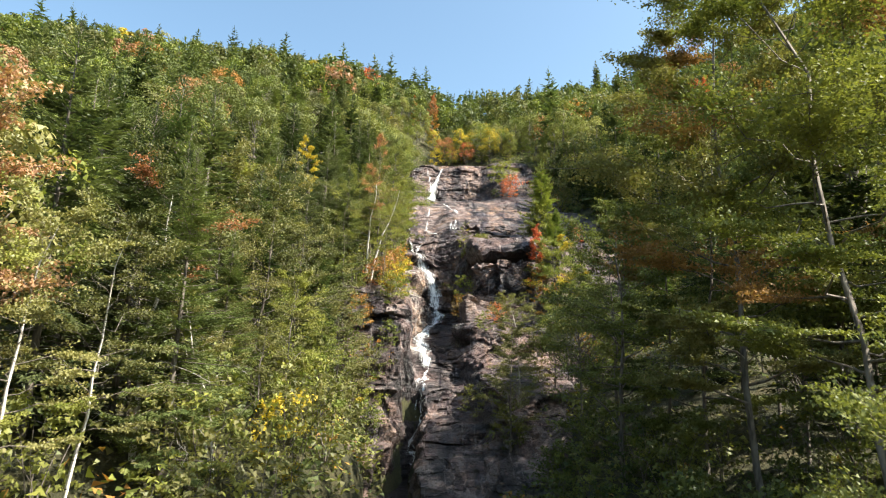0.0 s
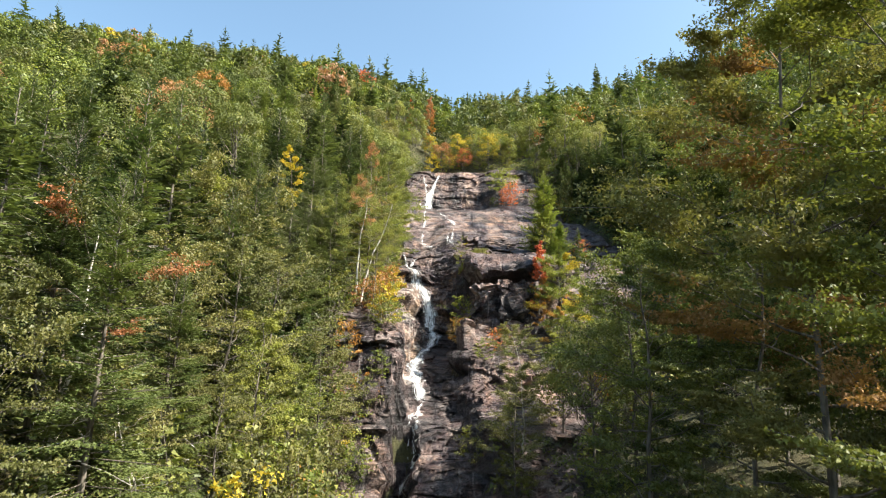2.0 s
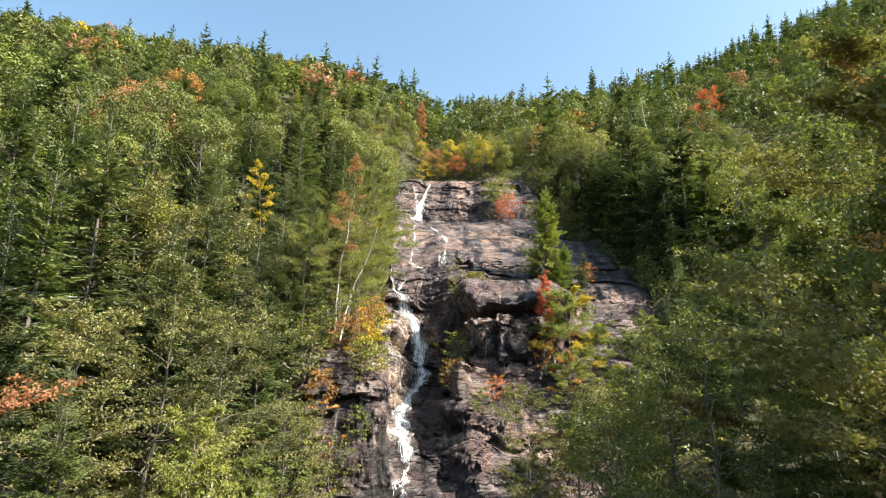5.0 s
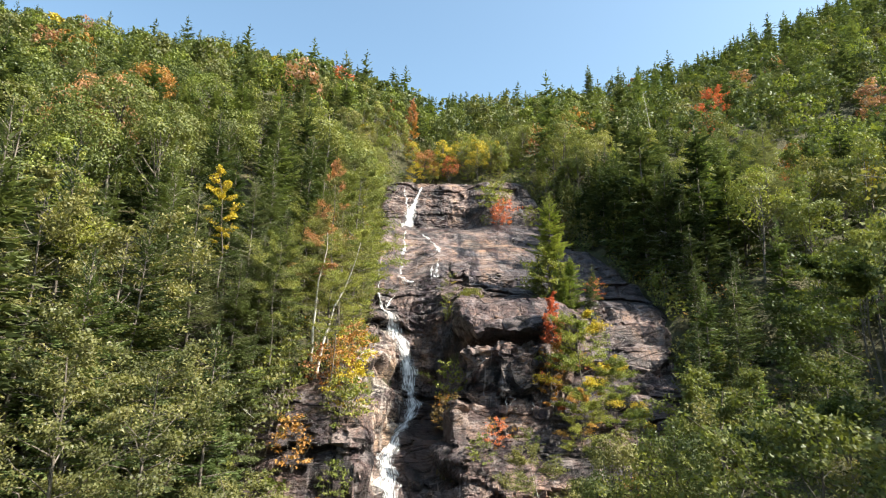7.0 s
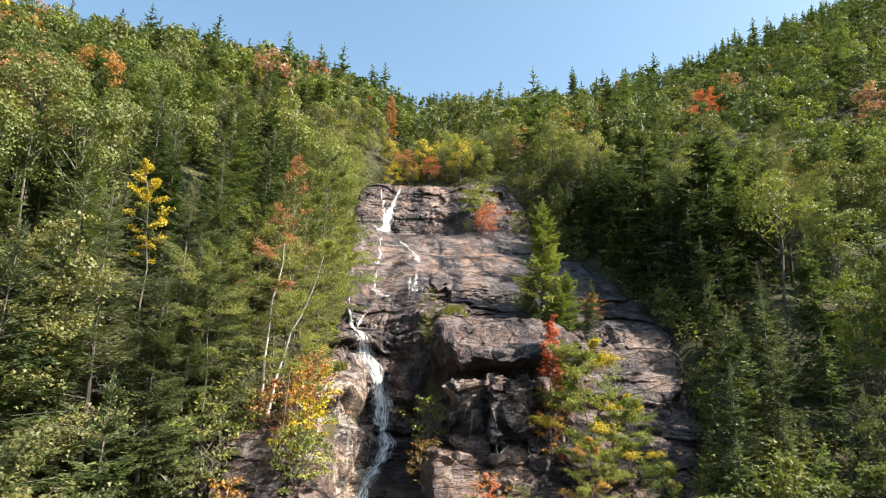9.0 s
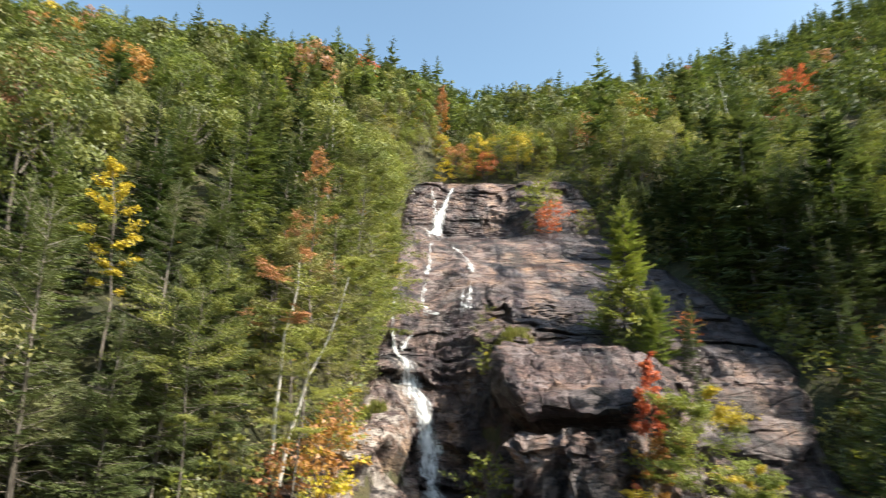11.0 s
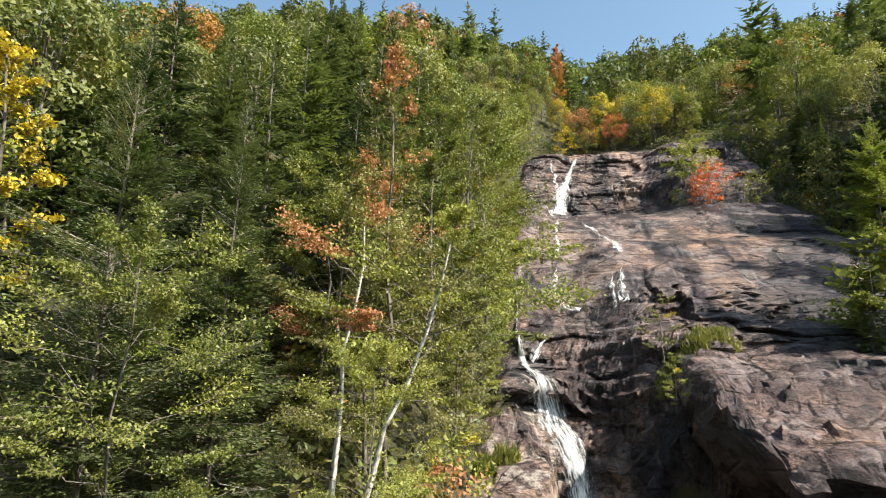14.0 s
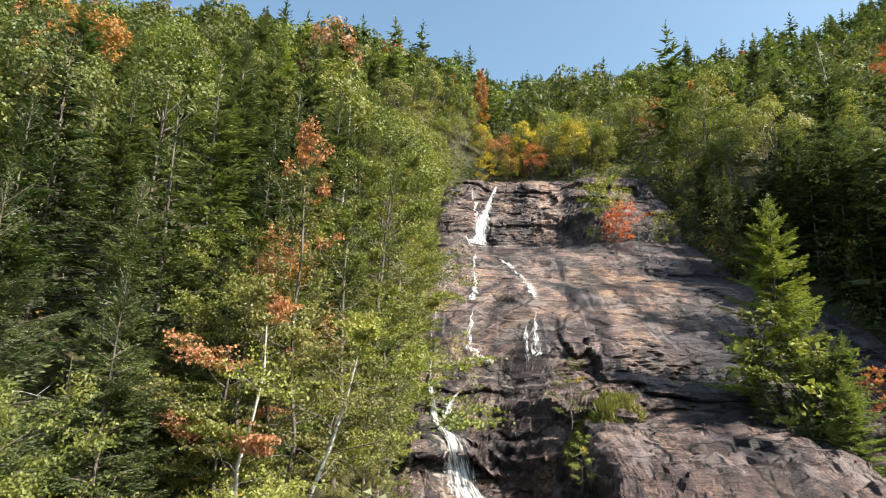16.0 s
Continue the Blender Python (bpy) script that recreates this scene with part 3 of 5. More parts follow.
def jutting_slab():
    """The great block that overhangs the hollow beside the fall."""
    nx, sec = 110, []
    for a in np.linspace(0, 1, nx):
        x = 3.6 + 8.7 * a
        shrink = min(1.0, (a / 0.05) ** 0.5 if a < 0.05 else 1.0, ((1 - a) / 0.22) ** 0.5 if a > 0.78 else 1.0)
        ylip = np.interp(x, [3.6, 4.0, 4.6, 6.8, 8.8, 12.3], [59.2, 57.6, 56.1, 55.2, 54.6, 56.2])
        zl = float(np.interp(x, [3.6, 4.0, 4.6, 12.3], [24.0, 23.6, 22.95, 23.7]))
        q = min(1.0, max(0.0, (x - 3.6) / 2.6))
        top = [(65.5, 26.0), (63.5, 25.9), (61.4, 25.3 + 0.06 * (x - 4.4)), (60, 24.9 + 0.06 * (x - 4.4)), (58.8, 24.05 + 0.10 * (x - 4.4)), (max(57.5, ylip + 0.9), 23.6), (ylip + 0.6, zl + 0.55), (ylip + 0.1, zl + 0.1)]
        under = [(ylip, zl - 0.2), (ylip + 0.5, zl - 0.5), (ylip + 1.8, zl - 0.3 - 0.5 * q), (max(59.4, ylip + 2.2), 23.4 - 2.2 * q), (62, 23.0 - 2.6 * q), (65.5, 23.2 - 2.2 * q)]
        loop = np.array(top + under)
        d = np.r_[0, np.cumsum(np.hypot(*np.diff(loop, axis=0).T))]
        run = np.linspace(0, d[-1], 104)
        yz = np.stack([np.interp(run, d, loop[:, 0]), np.interp(run, d, loop[:, 1])], 1)
        mid = np.array([61.0, 23.6])
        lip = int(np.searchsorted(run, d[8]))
        yz = mid + (yz - mid) * (0.25 + 0.75 * shrink)
        sec.append(np.c_[np.full(len(yz), x), yz])
    V = np.array(sec)
    X, Y, Z = V[..., 0], V[..., 1], V[..., 2]
    # bedding and joints stand out on the front, sheets on the top
    front = 1 - ease(56.2, 58.0, Y)
    a, ea, ta = courses(X + 0.5 * wobble(X, Y, 1.7, 36), Z + 0.06 * X + 0.3 * wobble(X, Y, 3, 31), 0.9, 2.2, 5.0)
    b, eb, tb = courses(X + 0.3 * wobble(X, Y, 1.0, 38), Y * 0.8 + Z + 0.4 * wobble(X, Y, 2, 39), 0.8, 1.9, 6.0)
    c, ec, tc = courses(X + 0.2 * wobble(X, Y, 0.6, 48), Y * 0.7 + 0.6 * Z + 0.3 * wobble(X, Y, 1, 49), 0.33, 0.75, 7.0)
    Y2 = Y - front * (0.42 * a + 0.55 * ta - 0.10 * (1 - ease(0, 0.1, ea))) + 0.10 * wobble(X, Z * 2, 0.5, 34)
    Z2 = Z + (1 - 0.6 * front) * (0.11 * b + 0.30 * tb - 0.06 * (1 - ease(0, 0.08, eb)) + 0.04 * c + 0.09 * tc - 0.02 * (1 - ease(0, 0.05, ec))) + 0.12 * wobble(X, Y, 1.3, 32) + 0.04 * wobble(X, Y, 0.4, 33)
    V = np.stack([X + 0.25 * wobble(Y, Z * 2, 1.1, 35), Y2, Z2], -1)
    # the underside takes the dark wet tone as painted shade
    me = quads("jutting_slab", V.reshape(-1, 3), grid_faces(nx, V.shape[1]), [BROWN, WET_SHADE], index=np.broadcast_to(np.arange(V.shape[1] - 1) >= lip, (nx - 1, V.shape[1] - 1)).ravel().astype(int))
    tagged(new("boulder", me), "huge overhanging purple-brown granite block beside the waterfall", "boulder")


def loose_block(x, y, z, sx, sy, sz, seed, label, turn=0.0, n=22, m=16):
    """A broken block with worn edges, sunk a little into what it lies on."""
    th, ph = np.meshgrid(np.linspace(0, 2 * np.pi, n), np.linspace(-np.pi / 2, np.pi / 2, m))
    p = np.stack([np.cos(ph) * np.cos(th), np.cos(ph) * np.sin(th), np.sin(ph)], -1)
    q = np.sign(p) * np.abs(p) ** 0.45
    q = q * np.array([sx, sy, sz]) / 2
    for k, amp, sc in ((0, 0.24, 0.8), (1, 0.09, 0.3)):
        q += amp * min(sx, sy, sz) * np.stack([wobble(p[..., 1] * sx, p[..., 2] * sz, sc, seed + k), wobble(p[..., 0] * sx, p[..., 2] * sz, sc, seed + 7 + k), wobble(p[..., 0] * sx, p[..., 1] * sy, sc, seed + 13 + k)], -1)
    q[:, -1] = q[:, 0]
    me = quads("block", q.reshape(-1, 3), grid_faces(m, n), [ROCK])
    ob = new("boulder", me)
    ob.matrix_world = pose(x, y, z, 0, 0, turn)
    return tagged(ob, label, "boulder", "fallen blocks")


# ---- water ----
def strand(name, parent, rows, lift=0.09, label="", water=None):
    """A ribbon of water laid down the rock: rows of x, y, width."""
    rows = np.array(rows, float)
    d = np.r_[0, np.cumsum(np.hypot(*np.diff(rows[:, :2], axis=0).T))]
    q = np.arange(0, d[-1], 0.1)
    x, y, w = (np.interp(q, d, rows[:, k]) for k in range(3))
    x = x + 0.09 * wobble(y, x * 0, 0.9, 41) + 0.05 * wobble(y, x * 0, 0.3, 43)
    w = 1.0 * w * (1 + 0.4 * wobble(y, x * 0, 0.7, 42))
    across = np.linspace(-0.5, 0.5, 7)
    tx, ty = np.gradient(x), np.gradient(y)
    n = np.hypot(tx, ty) + 1e-9
    X = x[:, None] + (-ty / n)[:, None] * across * w[:, None]
    Y = y[:, None] + (tx / n)[:, None] * across * w[:, None]
    X, Y, Z = rock_point(X, Y)
    # water smooths over the small steps and stands off the rock
    for _ in range(3):
        Y[1:-1] = np.minimum(Y[1:-1], (Y[:-2] + Y[2:]) / 2)
        Z[1:-1] = np.maximum(Z[1:-1], (Z[:-2] + Z[2:]) / 2)
    Y = Y - lift * (1.2 - 1.2 * np.abs(across))
    Z = Z + lift * (1.2 - 1.4 * np.abs(across))
    run = np.r_[0, np.cumsum(np.hypot(np.hypot(np.diff(x), np.diff(y)), np.diff(Z[:, 3])))]
    uv = np.stack([np.broadcast_to(across + 0.5, X.shape), np.broadcast_to(run[:, None], X.shape)], -1).reshape(-1, 2)
    me = quads(name, np.stack([X, Y, Z], -1).reshape(-1, 3), grid_faces(*X.shape), [water or WATER], smooth=True, uvs=uv)
    return part(name, me, parent, label)


def waterfall():
    w = tagged(new("waterfall"), "narrow white waterfall running down stepped granite ledges", "waterfall")
    strand("upper_fall", w, [(1.75, 100.4, 0.3), (1.4, 98.9, 0.4), (1.0, 97.8, 0.5), (0.64, 96.5, 0.7), (0.4, 95.0, 1.15), (0.2, 94.2, 1.6), (0.1, 93.4, 1.9)])
    strand("upper_rivulet", w, [(-0.6, 99.2, 0.2), (-0.4, 97.8, 0.3), (-0.1, 96.2, 0.4), (0.0, 95.0, 0.4)], water=TRICKLE)
    strand("ledge_sheet", w, [(-1.6, 92.9, 0.4), (0.2, 92.8, 0.9), (2.4, 92.7, 0.6), (5.6, 92.3, 0.35)], lift=0.06, water=TRICKLE)
    strand("middle_feed", w, [(1.7, 85.6, 0.4), (2.4, 84.4, 0.4), (3.0, 83.4, 0.5)], lift=0.05, water=FILM)
    strand("middle_rivulet", w, [(3.0, 83.4, 0.3), (3.0, 80.5, 0.4), (3.05, 77.6, 0.5), (3.3, 75.9, 0.65)], water=TRICKLE)
    strand("middle_rivulet", w, [(3.1, 74.0, 0.3), (2.95, 72.7, 0.4), (2.8, 71.2, 0.55), (2.7, 70.0, 0.7)], water=TRICKLE)
    strand("side_trickle", w, [(2.55, 73.4, 0.25), (2.4, 71.5, 0.3), (2.3, 69.8, 0.35)], water=FILM)
    strand("left_rivulet", w, [(-0.1, 87.0, 0.2), (-0.2, 83.5, 0.35), (-0.1, 80.5, 0.4), (-0.15, 77.3, 0.45)], water=TRICKLE)
    strand("left_rivulet", w, [(-0.2, 76.2, 0.3), (-0.3, 74.2, 0.4), (-0.15, 72.4, 0.5), (0.3, 71.6, 0.4), (1.0, 71.1, 0.3)], water=TRICKLE)
    strand("side_rivulet", w, [(-2.4, 74.0, 0.2), (-2.2, 71.5, 0.35), (-2.0, 69.9, 0.5)], water=TRICKLE)
    strand("lip_rivulet", w, [(-0.75, 70.3, 0.3), (-0.95, 69.8, 0.5), (-1.35, 69.2, 0.6)], water=TRICKLE)
    strand("lower_fall", w, [(-2.0, 70.0, 0.35), (-1.7, 69.2, 0.5), (-1.2, 68.2, 0.85), (-0.7, 67.2, 1.05), (-0.2, 66.4, 1.05), (0.5, 65.2, 1.1), (0.9, 63.6, 1.1), (1.1, 61.8, 1.0)])
    strand("lower_run", w, [(1.1, 62.0, 0.9), (0.7, 60.3, 0.7), (0.1, 58.0, 0.8), (-0.4, 55.0, 1.0), (-0.2, 53.0, 1.1), (0.1, 50.6, 1.1), (0.2, 49.6, 0.6)])
    strand("foot_rivulet", w, [(0.2, 49.6, 0.7), (0.0, 48.4, 0.8), (-0.3, 46.8, 0.7), (-0.6, 44.5, 0.6), (-0.8, 42.0, 0.7)], water=FILM)


# ---- trees ----
def curve_to(a, d, n, bend, rng, wig=0.05):
    """A bent shoot from a along d: points."""
    L = np.linalg.norm(d)
    t = np.linspace(0, 1, n)[:, None]
    p = a + d * t + np.array([0, 0, bend * L]) * t * t
    p[1:] += rng.normal(size=(n - 1, 3)) * wig * L / n
    return p


def broadleaf(seed, h, leaves, leaf, spread=0.3, low=0.25, lean=(0, 0), accents=0.15, thick=0.011, droop=0.5, stems=1, fine=True, tips_from=2.0, flat=0.3, limbs=22, tri=False, sprays=None, rise=40):
    """A broad-leaved tree: arrays of its wood and of its leaves, with a second leaf kind on some limbs."""
    rng = np.random.default_rng(seed)
    wood, stem_wood, pts, dirs, kind = [], [], [], [], []
    tips = []
    sides = 3
    for s in range(stems):
        n = 9
        t = np.linspace(0, 1, n)
        ang = rng.uniform(0, 6.28)
        out = 0.0 if stems == 1 else 0.18
        hs = h * (1 if s == 0 else rng.uniform(0.75, 0.95))
        trunk = np.stack([lean[0] * h * t ** 1.3 + out * h * np.cos(ang) * t, lean[1] * h * t ** 1.3 + out * h * np.sin(ang) * t, hs * 0.93 * t], 1)
        trunk[1:] += np.cumsum(rng.normal(size=(n - 1, 3)) * [0.012, 0.012, 0.0], 0) * h
        stem_wood.append((trunk, h * thick * (1 - 0.9 * t) + 0.006))
        nl = int(limbs / stems + (5 if stems > 1 else 0))
        for k in range(nl):
            f = low + (0.98 - low) * (k + rng.uniform(0, 1)) / nl
            a = np.array([np.interp(f, t, trunk[:, i]) for i in range(3)])
            az = k * 2.4 + rng.uniform(-0.5, 0.5)
            g = (f - low) / (1 - low)
            L = h * spread * (0.35 + 1.0 * np.sin(np.pi * (0.18 + 0.72 * g)) ** 1.2) * rng.uniform(0.7, 1.15) * (1 if stems == 1 else 0.75)
            el = radians(rng.uniform(0, 25) + rise * g ** 1.5)
            d = L * np.array([np.cos(az) * np.cos(el), np.sin(az) * np.cos(el), np.sin(el)])
            limb = curve_to(a, d, 6, rng.uniform(-0.12, 0.15), rng, 0.25)
            r0 = max(0.006, h * thick * (1 - 0.9 * f) * 0.5)
            wood.append((limb, np.linspace(r0, 0.006, 6)))
            acc = rng.uniform() < accents or f > tips_from
            ns = sprays or (11 if fine else 8)
            for j in range(ns):
                u = rng.uniform(0.45, 1.0) if j else 1.0
                b = np.array([np.interp(u, np.linspace(0, 1, 6), limb[:, i]) for i in range(3)])
                e = unit(d + rng.normal(size=3) * L * 0.8 * [1, 1, 0.22]) * L * rng.uniform(0.2, 0.42)
                tw = curve_to(b, e, 4, -0.15 * droop, rng, 0.2)
                if fine and (j % 2 == 0 or not tri):
                    wood.append((tw[::3] if len(tw) == 4 else tw, np.array([max(0.005, r0 * 0.4), 0.004])))
                tips.append((tw, L, acc))
    per = max(3, leaves // len(tips))
    for tw, L, acc in tips:
        m = int(per * rng.uniform(0.5, 1.5))
        u = rng.uniform(0.05, 1.05, m)
        p = np.stack([np.interp(u, np.linspace(0, 1, 4), tw[:, i]) for i in range(3)], 1)
        # leaves lie in flat sprays along the twigs
        wide = (0.06 * L * (1.15 - 0.6 * u) + 0.025)[:, None]
        p += rng.normal(size=(m, 3)) * np.array([1, 1, flat]) * wide
        pts.append(p)
        dirs.append(unit(tw[-1] - tw[0]) * 0.6 + rng.normal(size=(m, 3)) * 0.8 + [0, 0, -droop])
        kind.append(np.full(m, int(acc)))
    pts, dirs, kind = np.concatenate(pts), np.concatenate(dirs), np.concatenate(kind)
    size = leaf * rng.uniform(0.7, 1.25, len(pts))
    v, f = blades(rng, pts, dirs, size, size * (0.7 if fine else 0.9), up=0.68, spray=tri or not fine)
    return tubes(stem_wood + wood, sides), (v, f), kind, sum(len(p) - 1 for p, _ in stem_wood) * sides


def dome(seed, h, leaves, leaf, radius=0.22, low=0.25, clumps=34, accents=0.12):
    """A broad-leaved tree of a close forest: a round crown of leafy clumps on a bare stem."""
    rng = np.random.default_rng(seed)
    mid, half = np.array([0, 0, h * (1 + low) / 2 - 0.03 * h]), np.array([radius * h, radius * h, h * (1 - low) / 2 * 0.92])
    way = unit(rng.normal(size=(clumps * 3, 3)) + [0, 0, 0.35])
    way = way[way[:, 2] > -0.55][:clumps]
    reach = rng.uniform(0.62, 0.98, (len(way), 1))
    core = mid + way * half * reach * np.array([1, 1, 1.0])
    size = radius * h * rng.uniform(0.26, 0.46, len(way))
    per = leaves // len(way)
    pts, nor, kind = [], [], []
    for c, w, r in zip(core, way, size):
        n = int(per * rng.uniform(0.7, 1.3))
        o = unit(rng.normal(size=(n, 3)) + 0.7 * w + [0, 0, 0.3])
        pts.append(c + o * r * rng.uniform(0.55, 1.05, (n, 1)) * [1, 1, 0.75])
        nor.append(o + 0.4 * w + rng.normal(size=(n, 3)) * 0.75)
        kind.append(np.full(n, int(rng.uniform() < accents)))
    pts, nor = np.concatenate(pts), unit(np.concatenate(nor))
    d = unit(np.cross(nor, rng.normal(size=nor.shape)))
    s = np.cross(d, nor)
    l = leaf * rng.uniform(0.7, 1.3, len(pts))[:, None]
    v = np.stack([pts - d * l * 0.5 + s * l * 0.38, pts - d * l * 0.5 - s * l * 0.38, pts + d * l * 0.5], 1).reshape(-1, 3)
    t = np.linspace(0, 1, 6)
    trunk = np.stack([0.015 * h * np.sin(4 * t + seed), 0.015 * h * np.sin(3 * t), 0.85 * h * t], 1)
    wood = [(trunk, h * 0.011 * (1 - 0.85 * t) + 0.01)]
    for c in core[::3]:
        a = np.array([0, 0, max(low * h * 0.9, c[2] - 0.25 * h)])
        wood.append((np.stack([a, (a + c) / 2 + [0, 0, -0.02 * h], c]), np.array([0.05, 0.03, 0.01]) * h * 0.1))
    return tubes(wood, 3), (v, np.arange(len(v)).reshape(-1, 3)), np.concatenate(kind), 15


def conifer(seed, h, twigs, twig, width=0.2, low=0.06, droop=0.25, bare_low=0.1, fine=True, whorls=30, least=3, feather=0.34, fan=0.4):
    """A spruce: whorls of sagging boughs, each one feathered with flat sprays."""
    rng = np.random.default_rng(seed)
    t = np.linspace(0, 1, 8)
    trunk = np.stack([0.01 * h * np.sin(3 * t + seed), 0.01 * h * np.cos(2 * t + seed), h * t], 1)
    wood = [(trunk, h * 0.012 * (1 - t) + 0.008)]
    boughs = []
    z = low * h
    gap = h / whorls
    while z < h * 0.985:
        g = (z / h - low) / (1 - low)
        L = h * width * (1 - g) ** 0.75 * (0.55 + 0.45 * min(1, (g + 0.02) / 0.12)) + 0.14
        for k in range(5 if g < 0.8 else 4):
            az = rng.uniform(0, 6.28)
            l = L * rng.uniform(0.6, 1.2)
            el = 0.35 * g + 0.8 * max(0.0, (g - 0.8) / 0.2) - droop * (1 - g) + rng.uniform(-0.15, 0.15)
            d = l * np.array([np.cos(az) * np.cos(el), np.sin(az) * np.cos(el), np.sin(el)])
            a = np.array([np.interp(z / h, t, trunk[:, 0]), np.interp(z / h, t, trunk[:, 1]), z + rng.uniform(-0.4, 0.4) * gap])
            b = curve_to(a, d, 4, 0.12, rng, 0.05)
            if fine:
                wood.append((b[[0, 3]], np.array([0.012 + 0.004 * l, 0.004])))
            boughs.append((b, l, g))
        z += gap * (1.0 - 0.35 * g)
    top = trunk[-1]
    boughs.append((np.linspace(0, 1, 4)[:, None] * [0, 0, 0.05 * h] + top - [0.0, 0.0, 0.03 * h], 0.05 * h, 0.93))
    total = sum(l for _, l, _ in boughs)
    pts, dirs, lens = [], [], []
    for b, l, g in boughs:
        m = max(least, int(round(twigs * l / total)))
        u = np.linspace(bare_low if g > 0.2 else 0.3, 1.0, m)
        p = np.stack([np.interp(u, np.linspace(0, 1, 4), b[:, i]) for i in range(3)], 1)
        d = unit(b[-1] - b[0])
        s = unit(np.cross(d, [0.02, 0, 1.0]))
        side = np.where(np.arange(m) % 2, 1.0, -1.0)[:, None]
        # flat fans that narrow and sag towards their ends
        off = rng.uniform(0, 1, (m, 1)) * fan * l * (1.05 - u)[:, None] * min(1, l / (3 * twig))
        p = p + s * side * off + d * off * 0.5 + [0, 0, -1] * off * 0.3
        way = d * rng.uniform(0.5, 1.0, (m, 1)) + s * side * (1.15 - u)[:, None] * rng.uniform(0.3, 1.0, (m, 1)) + rng.normal(size=(m, 3)) * 0.15 + [0, 0, -0.15]
        ln = twig * rng.uniform(0.7, 1.3, m) * (0.6 + 0.5 * (1 - u)) * min(1.0, 0.3 + 2.6 * (1 - g))
        pts.append(p + unit(way) * ln[:, None] * 0.4 + rng.normal(size=(m, 3)) * 0.03); dirs.append(way); lens.append(ln)
    pts, dirs, lens = np.concatenate(pts), np.concatenate(dirs), np.concatenate(lens)
    v, f = blades(rng, pts, dirs, lens, lens * feather, up=0.7, spray=True)
    stem = sum(len(p) - 1 for p, _ in wood) * 3
    if fine:
        # dry grey limbs under the living ones
        for k in range(20):
            z = h * rng.uniform(0.04, 0.5)
            az, l = rng.uniform(0, 6.28), h * width * rng.uniform(0.35, 0.8)
            d = l * np.array([np.cos(az), np.sin(az), rng.uniform(-0.35, 0.1)])
            limb = curve_to(np.array([0, 0, z]), d, 4, -0.08, rng, 0.3)
            wood.append((limb, np.linspace(0.016, 0.004, 4)))
            for j in range(4):
                a = limb[1] + (limb[3] - limb[1]) * rng.uniform(0, 1)
                wood.append((np.stack([a, a + unit(d + rng.normal(size=3) * l * 0.9) * l * rng.uniform(0.15, 0.4)]), np.array([0.006, 0.003])))
    return tubes(wood, 3), (v, f), np.zeros(len(f), int), stem


class Kind:
    """The meshes of one shape of tree."""

    def __init__(self, name, arrays, bark, leaf, accent=None):
        (wv, wf), (lv, lf), kind, stem = arrays
        self.height = lv[:, 2].max()
        self.trunk = quads(name + "_trunk", wv, wf[:stem], [BARK[bark]], smooth=True)
        self.limbs = quads(name + "_limbs", wv, wf[stem:], [BARK["dead" if name == "spruce" else "grey"]], smooth=True) if len(wf) > stem else None
        self.dry = name == "spruce"
        self.crown = quads(name + "_leaves", lv, lf, [LEAF[leaf], LEAF[accent or leaf]], index=kind)


def plant(kind, name, x, y, height, turn, leaf=None, accent=None, label="", group="", sink=0.15, z=None, lean=0.0):
    k = height / kind.height
    base = new(name)
    PLACED.append((x, y, height))
    z = float(land(x, y)) - sink if z is None else z
    base.matrix_world = pose(x, y, z, 0, lean, turn) @ Matrix.Scale(k, 4)
    part("trunk", kind.trunk, base)
    if kind.limbs:
        part("branchwork", kind.limbs, base, "dry grey dead branchwork" if kind.dry else "")
    crown = part("crown", kind.crown, base)
    for slot, m in zip(crown.material_slots, (leaf, accent or leaf)):
        if m:
            slot.link = "OBJECT"
            slot.material = LEAF[m]
    return tagged(base, label, "shrub" if name == "shrub" else "tree", group)


def plant_to(kind, name, x, y, top, turn, leaf, accent=None, label="", group="", lean=0.0):
    """A tree given by the height at which its crown ends."""
    return plant(kind, name, x, y, top - float(land(x, y)) + 0.15, turn, leaf, accent, label, group, lean=lean)


ground()
bedrock()
jutting_slab()
loose_block(3.3, 52.6, 16.9, 1.1, 1.2, 3.4, 51, "upright pale granite block at the foot of the overhang", 15)
waterfall()
for i, (x, y, s) in enumerate(((5.3, 54.9, 0.9), (6.1, 53.9, 0.7), (7.0, 54.6, 1.1), (8.2, 53.8, 0.8), (4.5, 54.2, 0.6), (9.2, 55.0, 0.9), (6.6, 52.6, 0.8), (1.2, 52.4, 0.6), (2.1, 50.9, 0.8), (13.2, 58.6, 1.0), (15.0, 57.4, 0.8))):
    loose_block(x, y, float(rock_height(x, y)) + 0.12 * s, 1.3 * s, s, 0.8 * s, 70 + 3 * i, "broken granite block lying on the ledges below the fall", 47 * i)
for i, (x, y, sx, sy, sz) in enumerate(((5.5, 56.0, 2.3, 2.2, 3.3), (7.2, 55.6, 2.5, 2.2, 3.6), (8.9, 56.0, 2.0, 2.0, 3.3))):
    loose_block(x, y, float(rock_height(x, y)) + 0.44 * sz, sx, sy, sz, 130 + 5 * i, "large cracked granite block wedged under the overhang", 20 * i - 15, 56, 40)


